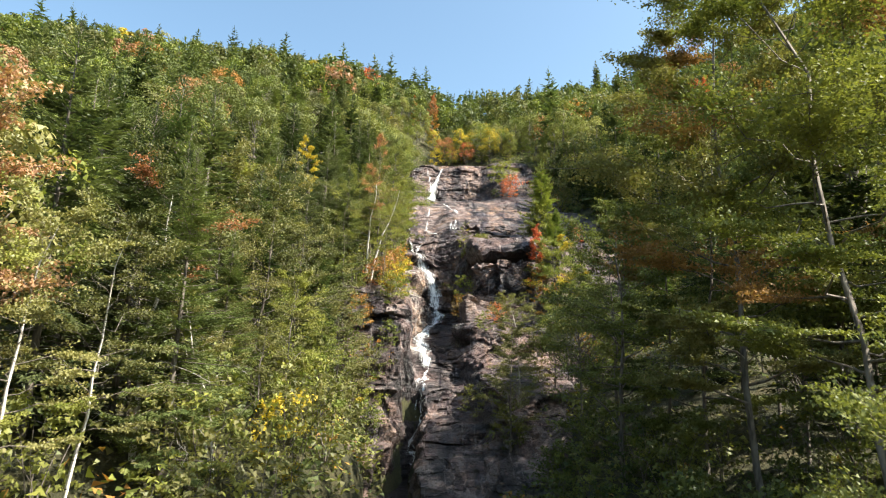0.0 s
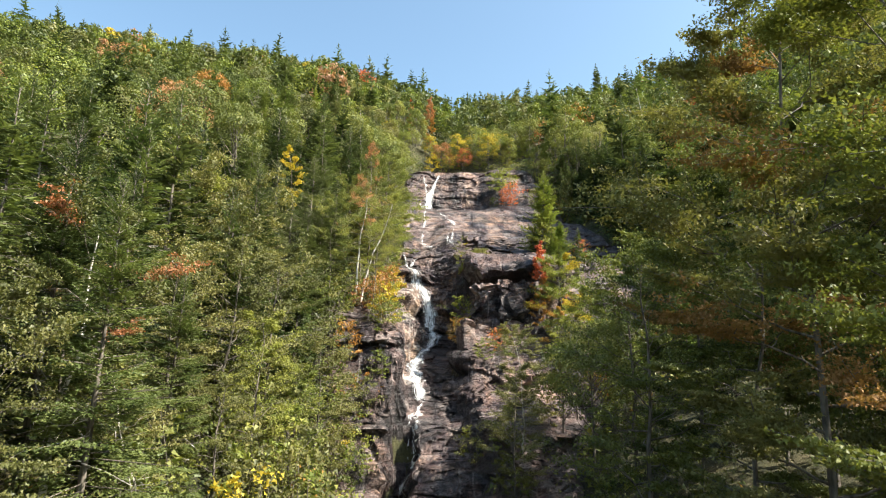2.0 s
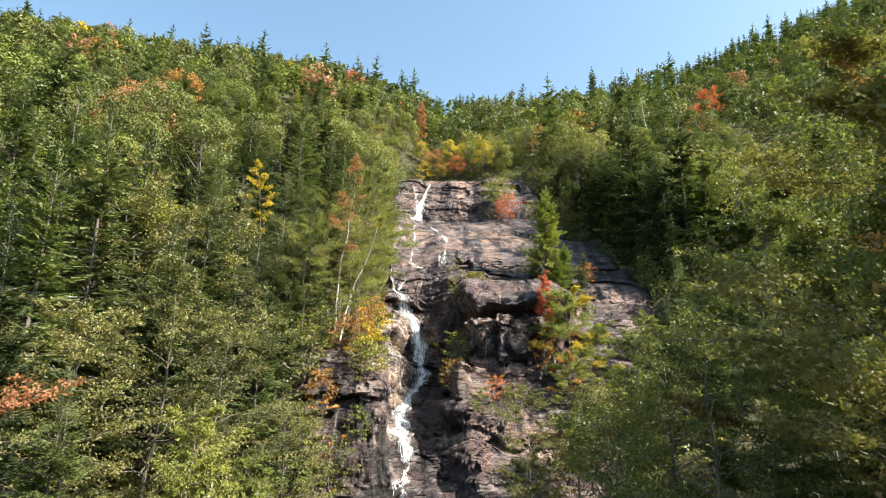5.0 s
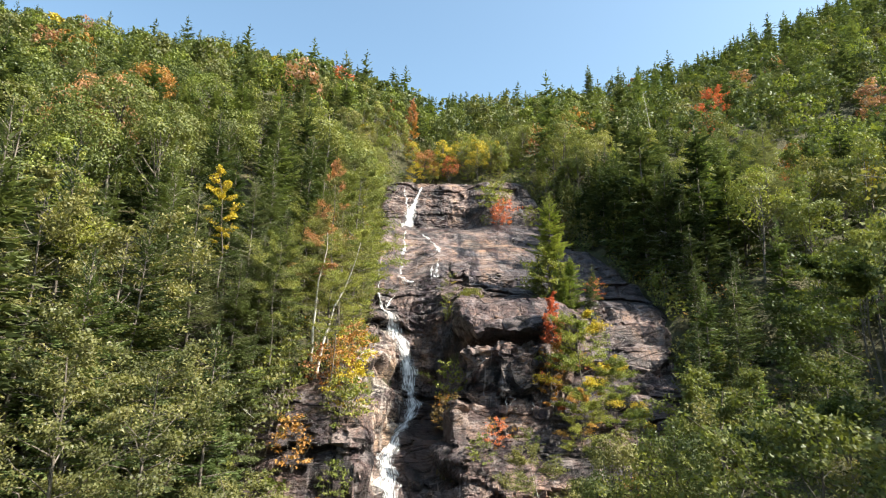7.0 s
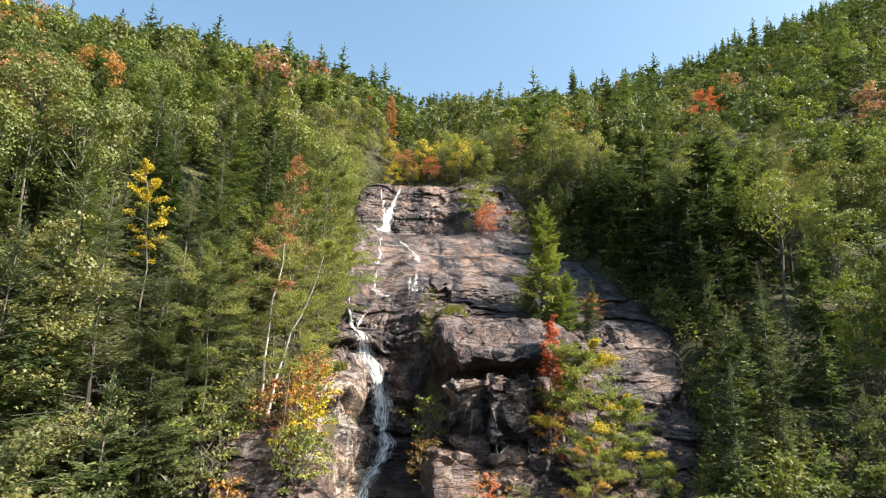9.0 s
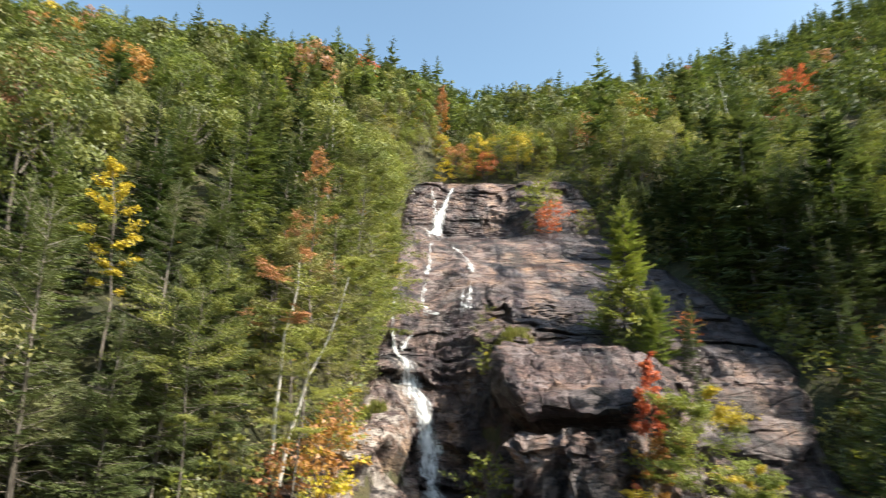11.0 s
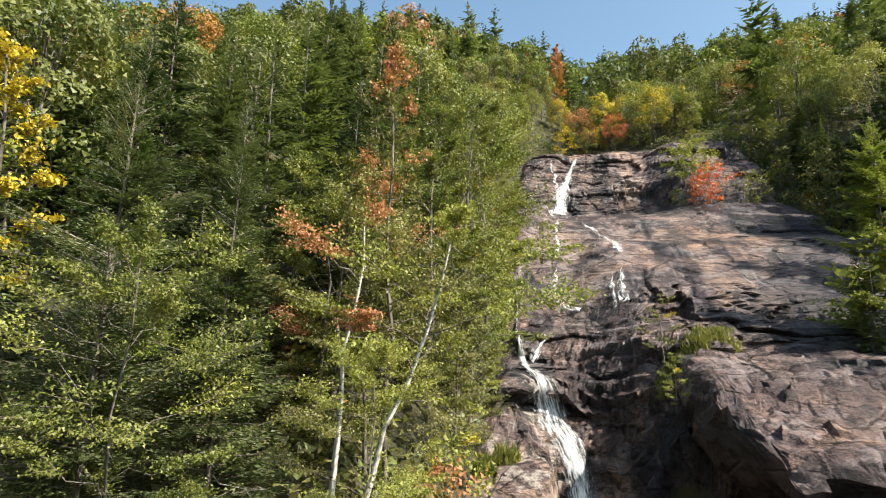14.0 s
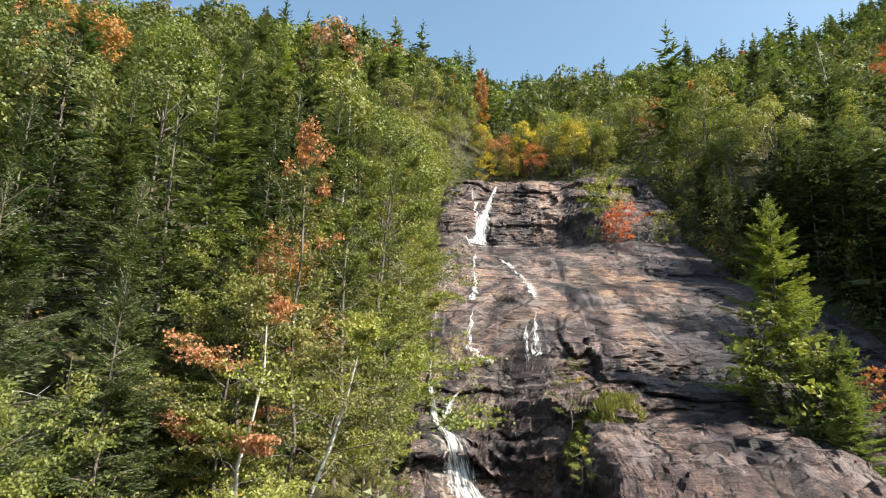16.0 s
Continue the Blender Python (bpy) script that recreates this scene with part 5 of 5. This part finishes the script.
    # deep leaf tone of the next maples paints in this bank's shade
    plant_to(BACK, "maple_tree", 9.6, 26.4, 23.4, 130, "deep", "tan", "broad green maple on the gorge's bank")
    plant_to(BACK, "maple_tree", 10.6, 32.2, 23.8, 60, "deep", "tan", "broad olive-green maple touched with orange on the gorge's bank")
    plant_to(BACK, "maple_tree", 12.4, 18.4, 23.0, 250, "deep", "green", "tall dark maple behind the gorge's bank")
    plant_to(CLOSE[2], "maple_tree", 7.9, 29.8, 19.5, 60, "deep", "green", "low shaded maple at the gorge's edge")
    plant_to(CLOSE[1], "maple_tree", 9.8, 36.6, 20.5, 160, "deep", "olive", "low shaded maple at the gorge's edge")
    # rank added mostly out of view to block sun from the bank's foliage
    for x, y, top, k in ((15.8, 23.0, 27.0, 3), (16.8, 27.6, 27.5, 0), (18.2, 32.0, 28.0, 1), (19.6, 36.6, 28.0, 3)):
        plant_to(BROAD[k], "maple_tree", x, y, top, y * 30, "deep", "green", "tall deep green maple added behind the gorge's bank to shade it", "shaded maples")
    # the first three are an added dark backdrop for gaps between maples
    for x, y, h in ((13.0, 22.6, 11), (14.6, 27.0, 12), (13.8, 35.5, 8), (19.2, 47.6, 4.6), (20.6, 48.8, 5.0), (21.8, 48.0, 5.4), (18.2, 49.4, 4.2)):
        plant(SPRUCE[int(y) % 3], "spruce_tree", x, y, h, y * 40, "needle", label="dark spruce in the shade behind the maples", group="shaded spruces")
    # low trees added behind the maples to keep sun off the floor
    for x, y, top, k in ((13.2, 10.4, 16.5, 0), (14.0, 13.6, 17.5, 2), (13.4, 16.4, 17.0, 1), (14.8, 19.6, 18.5, 3), (12.2, 13.0, 14.5, 2), (11.4, 21.6, 15.5, 0), (11.2, 16.0, 14.0, 3), (12.0, 24.6, 16.5, 1)):
        plant_to(BROAD[k], "maple_tree", x, y, top, y * 40, "deep", "green", "low deep green maple added to shade the floor of the bank", "shaded maples")
    plant_to(CLOSE[2], "maple_tree", 6.6, 12.5, 12.6, 240, "green", "lime", "young bright green maple low on the gorge's bank")
    # low growth on the broken rock under the maples
    plant_to(CLOSE[1], "birch_tree", 4.6, 38.2, 15.4, 30, "olive", "green", "small olive birch on the rocks of the gorge")
    for x, y, top, leaf in ((7.9, 43.0, 16.6, "deep"), (8.6, 39.6, 17.6, "green"), (9.4, 45.6, 18.0, "olive"), (10.8, 42.6, 18.6, "deep")):
        plant_to(BROAD[int(x * 3) % 4], "broadleaf_tree", x, y, top, y * 33, leaf, "olive", "low %s tree in the shade of the gorge" % WORDS[leaf], "low trees of the gorge")
    # the mouth of the ravine, sunlit side
    for x, y, top, k, leaf in ((-10.4, 22.2, 22.8, 0, "needle"), (-8.7, 23.8, 20.8, 2, "needle"), (-6.7, 22.4, 18.8, 2, "hemlock"), (-12.2, 26.4, 23.2, 1, "hemlock"), (-9.6, 29.0, 21.4, 1, "needle"), (-7.0, 27.6, 17.6, 0, "hemlock"), (-11.9, 37.0, 28.0, 1, "needle"), (-8.9, 40.9, 25.6, 0, "needle"), (-11.6, 33.4, 24.6, 2, "hemlock"), (-6.4, 41.6, 21.8, 1, "hemlock"), (-9.0, 37.6, 23.6, 2, "hemlock"), (-13.4, 19.0, 20.0, 1, "needle"), (-14.4, 31.0, 25.6, 0, "needle"), (-12.9, 42.6, 29.0, 1, "needle"), (-14.8, 39.8, 30.0, 2, "hemlock")):
        plant_to((HERO if x > -9 and y < 30 else SPRUCE_CLOSE if x > -11 else SPRUCE)[k], "spruce_tree", x, y, top, y * 70, leaf, label="feathery %s spruce on the sunlit bank" % WORDS[leaf], group="spruces of the sunlit bank")
    plant_to(CLOSE[1], "maple_tree", -9.2, 16.4, 18.6, 20, "salmon", "olive", "salmon-orange autumn maple on the steep bank")
    plant_to(FORKED[0], "maple_tree", -7.8, 23.2, 18.9, 140, "olive", "rust", "thin maple with rust-red limbs among spruces")
    plant_to(BIRCH[0], "birch_tree", -7.2, 19.0, 16.0, 0, "olive", "lime", "white birch leaning over the rocky bank")
    plant_to(BIRCH[0], "birch_tree", -7.6, 16.9, 15.6, 20, "straw", "lime", "straw-green white birch leaning over the rocky bank")
    plant_to(BIRCH[1], "birch_tree", -6.0, 24.6, 14.6, 60, "olive", "green", "small pale-barked birch on the rocky bank")
    for x, y, top, k, leaf, acc in ((-7.5, 33.4, 21.2, 0, "olive", "straw"), (-6.4, 36.4, 20.6, 2, "olive", "green"), (-5.6, 31.4, 16.8, 1, "lime", "green"), (-6.0, 28.8, 14.8, 0, "olive", "lime"), (-4.9, 35.2, 15.0, 1, "lime", "olive"), (-4.9, 40.4, 16.6, 2, "olive", "lime"), (-8.6, 31.0, 19.4, 2, "olive", "straw"), (-9.4, 26.0, 17.6, 1, "olive", "tan")):
        plant_to(CLOSE[k], "broadleaf_tree", x, y, top, x * 55, leaf, acc, "%s tree on the sunlit bank" % WORDS[leaf], "broadleaf trees of the sunlit bank")
    plant_to(SPRUCE_MID[1], "spruce_tree", 25.5, 85.0, 52.0, 10, "needle", label="tall dark spruce standing above its neighbours")
    plant_to(PINE, "pine_tree", 29.8, 65.6, 42.4, 70, "pine", label="pale green pine on the shaded slope")
    # spruces that break the skyline
    for x, y, top, k in ((-15.5, 104.1, 67.4, 0), (-32.3, 104.6, 71.0, 1), (-56, 101.4, 70.9, 0), (52.2, 186.9, 116, 2), (38.2, 122, 77, 2), (21, 70, 45.5, 0), (24, 66, 43, 1), (-24, 102, 67.5, 2), (-9.5, 101.0, 62.5, 1), (26, 78, 47, 0), (33, 84, 50, 1)):
        plant(SPRUCE_MID[k], "spruce_tree", x, y, top - float(land(x, y)) + 0.3, x * 31, "needle", label="tall dark spruce standing above the forest", group="tall spruces")


def dead_tree(x, y, h, seed, lean=0.0):
    """A bleached snag with broken limbs."""
    rng = np.random.default_rng(seed)
    t = np.linspace(0, 1, 8)
    trunk = np.stack([0.02 * h * np.sin(3 * t), 0.015 * h * np.sin(2 * t), h * t], 1)
    wood = [(trunk, 0.0075 * h * (1 - 0.75 * t))]
    for k in range(14):
        f = rng.uniform(0.35, 0.97)
        a = np.array([np.interp(f, t, trunk[:, i]) for i in range(3)])
        az, l = rng.uniform(0, 6.28), h * 0.14 * (1.2 - f)
        wood.append((curve_to(a, l * np.array([np.cos(az), np.sin(az), 0.5]), 4, 0.15, rng, 0.4), np.linspace(0.02, 0.005, 4)))
    v, f = tubes(wood, 5)
    base = new("dead_tree")
    base.matrix_world = pose(x, y, float(land(x, y)) - 0.2, 0, lean, 0)
    part("trunk", quads("snag", v, f, [BARK["dead"]], smooth=True), base)
    tagged(base, "bare bleached dead tree among living spruces", "tree", "dead trees")


def grass_patch(name, x, y, rx, ry, n, seed, label):
    rng = np.random.default_rng(seed)
    a, r = rng.uniform(0, 6.28, n), np.sqrt(rng.uniform(0, 1, n))
    px, py = x + rx * r * np.cos(a), y + ry * r * np.sin(a)
    hgt = rng.uniform(0.2, 0.85, n) * (1.0 + 0.45 * wobble(px, py, 0.45, seed)) * (1.05 - r * 0.45)
    p = np.stack([px, py, rock_height(px, py) + hgt * 0.4], 1)
    way = np.stack([rng.normal(0, 0.5, n), rng.normal(-0.25, 0.45, n), np.ones(n)], 1)
    v, f = blades(rng, p, way, hgt, 0.05 + 0.03 * rng.uniform(0, 1, n), up=0.0)
    tagged(new(name, quads(name, v, f, [LEAF["grass"]])), label, "grass", kind="stuff")


def undergrowth():
    """Ferns, saplings and low boughs that hide the forest floor."""
    rng = np.random.default_rng(77)
    n = 34000
    y = rng.uniform(8, 103, n * 3)
    side = rng.uniform(0, 1, n * 3) < 0.55
    l, r = line(y, ROCK_L), line(y, ROCK_R)
    l, r = np.where(y < 40, -2.5, l), np.where(y < 40, 4.0, r)
    d = rng.exponential(4.5, n * 3) - 0.6
    x = np.where(side, l - d, r + d)
    thick = wobble(x, y, 2.2, 78) > -0.35
    x, y = x[thick][:n], y[thick][:n]
    clump = 0.9 + 0.9 * wobble(x, y, 1.7, 79)
    z = land(x, y) + rng.uniform(0.0, 1.0, len(x)) * clump
    way = np.stack([rng.normal(0, 1, len(x)), rng.normal(-0.3, 1, len(x)), rng.normal(0.1, 0.5, len(x))], 1)
    size = rng.uniform(0.16, 0.34, len(x))
    v, f = blades(rng, np.stack([x, y, z], 1), way, size, size * 0.7, up=0.6, spray=True)
    q = wobble(x, y, 3.1, 80) + rng.normal(0, 0.25, len(x))
    m = np.select([q < -0.3, q < 0.2, q < 0.6, q < 0.8], [0, 1, 2, 3], 4)
    me = quads("undergrowth", v, f, [LEAF[k] for k in ("hemlock", "olive", "green", "lime", "orange")], index=m)
    tagged(new("undergrowth", me), "dense ferns and saplings on the ravine banks", "undergrowth", kind="stuff")


# ---- the woods ----
BANK = [(0, -6), (40, -6), (43, -7.5), (46, -8.8), (49, -8.2), (50.5, -5.0), (60, -4.0), (70, -3.4), (94, -4.4), (110, -3)]


def woods():
    rng = np.random.default_rng(7)
    spots = []
    for y in np.arange(9, 98, 3.0):
        for x in np.arange(-60, 66, 3.0):
            spots.append((x + rng.uniform(-1.3, 1.3), y + rng.uniform(-1.3, 1.3), rng.uniform(0.75, 1.2), rng.uniform(0, 360), rng.uniform(), rng.uniform(), rng.uniform()))
    taken = np.array(PLACED)
    taken = taken[taken[:, 2] > 5.5]
    for x, y, s, turn, a, b, keep in spots:
        l, r = float(line(y, ROCK_L)), float(line(y, ROCK_R))
        l = float(line(y, BANK))
        if y < 40:
            r = 7.5
        d = max(l - x, x - r)
        left = x < 0
        near = (left and x > (-10.5 if y < 42 else -17) and y < 66) or (not left and x < 14 and y < 42)
        if d < 0.5 or d > (22 if y > 40 else 15) or abs(x) > 5 + 0.74 * (y - 5) or not near and keep < (0.12 if d < 14 else 0.3) or not left and y < 45 and d < 6:
            continue
        if np.hypot(taken[:, 0] - x, taken[:, 1] - y).min() < (2.3 if near else 2.0):
            continue
        if not left and 42 < y < 62 and d < 5:
            continue
        share = 0.95 if left and x > -17 and 43 < y < 60 else 0.68 if left and y > 42 else 0.5
        h = 9.6 * s * (0.72 if d < 2.0 else 1.0) * (0.75 if near and y < 42 else 0.55 if not left and y < 56 and x < 26 else 1.0)
        if a < share:
            k = (SPRUCE_CLOSE if left and x > -11 and 44 < y < 58 else SPRUCE if near else SPRUCE_MID)[int(b * 12) % 3]
            leaf = "bright" if b > 0.9 else "pine" if b > 0.82 else "hemlock" if b > 0.5 else "needle"
            plant(k, "spruce_tree", x, y, h * (1.2 if b < 0.3 else 1.0), turn, leaf, label="%s spruce rooted on the steep slope" % WORDS[leaf], group="spruces of the ravine")
        else:
            c = (a - share) / (1 - share)
            leaf = "green" if c < 0.40 else "deep" if c < 0.66 else "olive" if c < 0.77 else "lime" if c < 0.88 else "sage" if c < 0.94 else "straw" if c < 0.97 else "orange" if c < 0.985 else "yellow"
            if (y < 42 or not left) and leaf in ("orange", "yellow"):
                leaf = "green"
            acc = {"green": "olive", "deep": "green", "olive": "lime", "lime": "olive", "sage": "olive", "straw": "lime", "orange": "red", "yellow": "lime"}[leaf]
            k = BROAD if near else BROAD_MID
            plant(k[int(b * len(k)) % len(k)], "broadleaf_tree", x, y, h * 0.92, turn, leaf, acc, "%s tree in the mixed forest" % WORDS[leaf], "broadleaf trees of the ravine")


def far_woods():
    rng = np.random.default_rng(17)
    shapes_b = [[dome(200 + i, 10, n, leaf, (0.25, 0.22, 0.29, 0.20)[i], 0.2, clumps)[1] for i in range(4)] for n, leaf, clumps in ((640, 0.42, 26), (220, 0.70, 16), (2000, 0.22, 40))]
    shapes_c = [[conifer(220 + i, 10, n, twig, (0.17, 0.14, 0.19, 0.15)[i], fine=False, whorls=w, least=2, feather=0.45)[1] for i in range(4)] for n, twig, w in ((380, 0.82, 16), (150, 1.15, 12), (900, 0.58, 22))]
    V, F, M, base = [[], []], [[], []], [[], []], [0, 0]
    order = ["green", "deep", "olive", "lime", "sage", "straw", "orange", "salmon", "red", "yellow"], ["needle", "hemlock", "pine"]
    odds_b, odds_c = np.cumsum([0.29, 0.23, 0.18, 0.16, 0.06, 0.04, 0.014, 0.010, 0.006, 0.010]), np.cumsum([0.68, 0.26, 0.06])
    y = -30.0
    while y < 222:
        gap = 4.0 + 0.6 * float(ease(90, 150, y)) + 1.4 * float(y < 40)
        for x in np.arange(-160, 200, gap):
            px, py = x + rng.uniform(-0.45, 0.45) * gap, y + rng.uniform(-0.45, 0.45) * gap
            s, turn, a, b, q = rng.uniform(0.62, 1.08), rng.uniform(0, 6.28), rng.uniform(), rng.uniform(), rng.uniform()
            l, r = float(line(py, ROCK_L)), float(line(py, ROCK_R))
            if py > 104:
                l = r = 3.0
            if py < 40:
                l, r = -6.0, 8.0
            d = max(l - px, px - r)
            if py < 40 and (d < 15 and py > 2 and px > -9 - 0.76 * max(py - 4, 0) or abs(px) > 60 or abs(px) < 5 or px > 0 and s > 0.8):
                continue
            if py < 106 and d < 1 or py >= 40 and abs(px) > 12 + 0.74 * py or 40 <= py < 98 and d < 21:
                continue
            if 97 < py < 112 and -7 < px < 18:
                continue
            c = int(a < (0.30 + 0.55 * float(ease(122, 182, py))))
            shape = (shapes_b, shapes_c)[c][2 if 45 < py < 98 and -52 < px < 48 else int(py > 138)][int(b * 3.99)]
            v = shape[0] * s * (1.05 if not c else 1.5 if b < 0.07 else 1.05)
            v = v @ np.array([[np.cos(turn), np.sin(turn), 0], [-np.sin(turn), np.cos(turn), 0], [0, 0, 1]])
            V[c].append(v + [px, py, float(land(px, py)) - 0.3])
            F[c].append(shape[1] + base[c]); base[c] += len(v)
            m = min(int(np.searchsorted(odds_c if c else odds_b, q)), 2 if c else 9)
            M[c].append(np.full(len(shape[1]), m))
        y += gap
    for c, (name, label) in enumerate((("far_broadleaf_woods", "green and autumn-tinted broadleaf forest on the mountainside"), ("far_spruce_woods", "dark spruce forest climbing to the ridge"))):
        me = quads(name, np.concatenate(V[c]), np.concatenate(F[c]), [LEAF[o] for o in order[c]], index=np.concatenate(M[c]))
        tagged(new(name, me), label, "forest", kind="stuff")


singles()
dead_tree(-7.9, 75.0, 10.6, 5)
dead_tree(34.0, 98.0, 12.0, 6, -6)
dead_tree(-6.8, 14.6, 3.6, 9, 3)
rng = np.random.default_rng(55)
for k in range(60):
    y = rng.uniform(11, 52 if k % 2 else 43)
    x = rng.uniform(-8.0, -3.6) if k % 2 else rng.uniform(4.6, 9.0)
    # even-numbered shrubs get the deep tone to paint shade on their bank
    leaf = ("green", "olive", "lime", "olive", "green", "olive")[int(rng.integers(0, 6))] if k % 2 else "deep"
    plant(SHRUB[k % 3], "shrub", x, y, rng.uniform(2.2, 4.2) * (1 if k % 2 else 0.7), rng.uniform(0, 360), leaf, "lime", "%s shrub on the bank of the gorge" % WORDS[leaf], "bank shrubs", z=(float(rock_height(x, y)) if y > 41 else float(land(x, y))) - 0.2)
# deep-toned shrubs added to darken the sunlit floor under the maples
for k in range(40):
    x, y = rng.uniform(4.8, 11.0), rng.uniform(11.5, 26.0)
    plant(SHRUB[k % 3], "shrub", x, y, rng.uniform(1.6, 3.2), rng.uniform(0, 360), "deep", "green", "deep green shrub added to darken the floor under the maples", "shaded shrubs")
for k in range(16):
    y = 47.5 + 1.1 * k
    x = float(line(y, ROCK_R)) + rng.uniform(0.8, 2.2) + (2.2 if k % 2 else 0)
    plant(SPRUCE[k % 3], "spruce_tree", x, y, rng.uniform(4.5, 8.0), rng.uniform(0, 360), "needle" if k % 4 else "hemlock", label="low dark spruce at the shaded margin of the ledges", group="spruces along the rock")
for k in range(48):
    # a dark wall of spruces along the shaded edge of the rock
    y = 64.0 + 0.62 * k
    x = float(line(y, ROCK_R)) + rng.uniform(0.9, 2.2) + (1.8 if k % 3 == 0 else 0)
    plant((SPRUCE if y < 70 else SPRUCE_MID)[k % 3], "spruce_tree", x, y, rng.uniform(7.5, 11.5) * (0.95 if y < 84 else 0.58), rng.uniform(0, 360), "needle", label="dark shaded spruce along the edge of the rock", group="spruces along the rock")
for k in range(44):
    if k < 28:
        x, y = rng.uniform(-5, 17), rng.uniform(102.8, 109)
    else:
        y = rng.uniform(66, 102)
        x = float(line(y, ROCK_R)) + rng.uniform(-1.0, 2.0)
    leaf = ("green", "olive", "lime", "green", "olive", "lime" if k < 28 else "green")[int(rng.integers(0, 6))]
    plant(SHRUB[k % 3], "shrub", x, y, rng.uniform(2.4, 4.6), rng.uniform(0, 360), leaf, "olive", "%s shrub along the edge of the rock" % WORDS[leaf], "edge shrubs")
for k in range(10):
    x, y = rng.uniform(-8, 1.5), rng.uniform(99, 107)
    if x > -3.6 and y < 102.5:
        x -= 5
    leaf = ("green", "lime", "olive", "yellow", "orange")[int(rng.integers(0, 5))]
    plant(SHRUB[k % 3], "shrub", x, y, rng.uniform(2.0, 3.6), rng.uniform(0, 360), leaf, "lime", "%s shrub beside the head of the fall" % WORDS[leaf], "edge shrubs")
for k in range(22):
    y = rng.uniform(48, 66)
    x = float(line(y, ROCK_R)) + rng.uniform(-0.4, 4.5)
    leaf = ("green", "olive", "lime", "green")[int(rng.integers(0, 4))]
    plant(SHRUB[k % 3], "shrub", x, y, rng.uniform(2.0, 3.6), rng.uniform(0, 360), leaf, "olive", "%s shrub along the edge of the rock" % WORDS[leaf], "edge shrubs")
for k in range(10):
    x, y = rng.uniform(-1, 18), rng.uniform(109, 116)
    leaf = ("lime", "green", "olive", "deep", "green", "green")[int(rng.integers(0, 6))]
    plant(BUSHY[k % 3], "birch_tree", x, y, rng.uniform(4.4, 6.6), rng.uniform(0, 360), leaf, "lime", "%s young birch above the head of the fall" % WORDS[leaf], "birches above the slab")
grass_patch("ledge_grass", 4.75, 65.4, 1.5, 0.75, 2600, 91, "clump of green and straw-coloured grass on a ledge")
grass_patch("tuft_grass", -1.9, 61.8, 0.5, 0.4, 300, 92, "tuft of grass on pale rock")
grass_patch("tuft_grass", -2.5, 61.2, 0.4, 0.3, 200, 93, "tuft of grass on pale rock")
undergrowth()
woods()
far_woods()
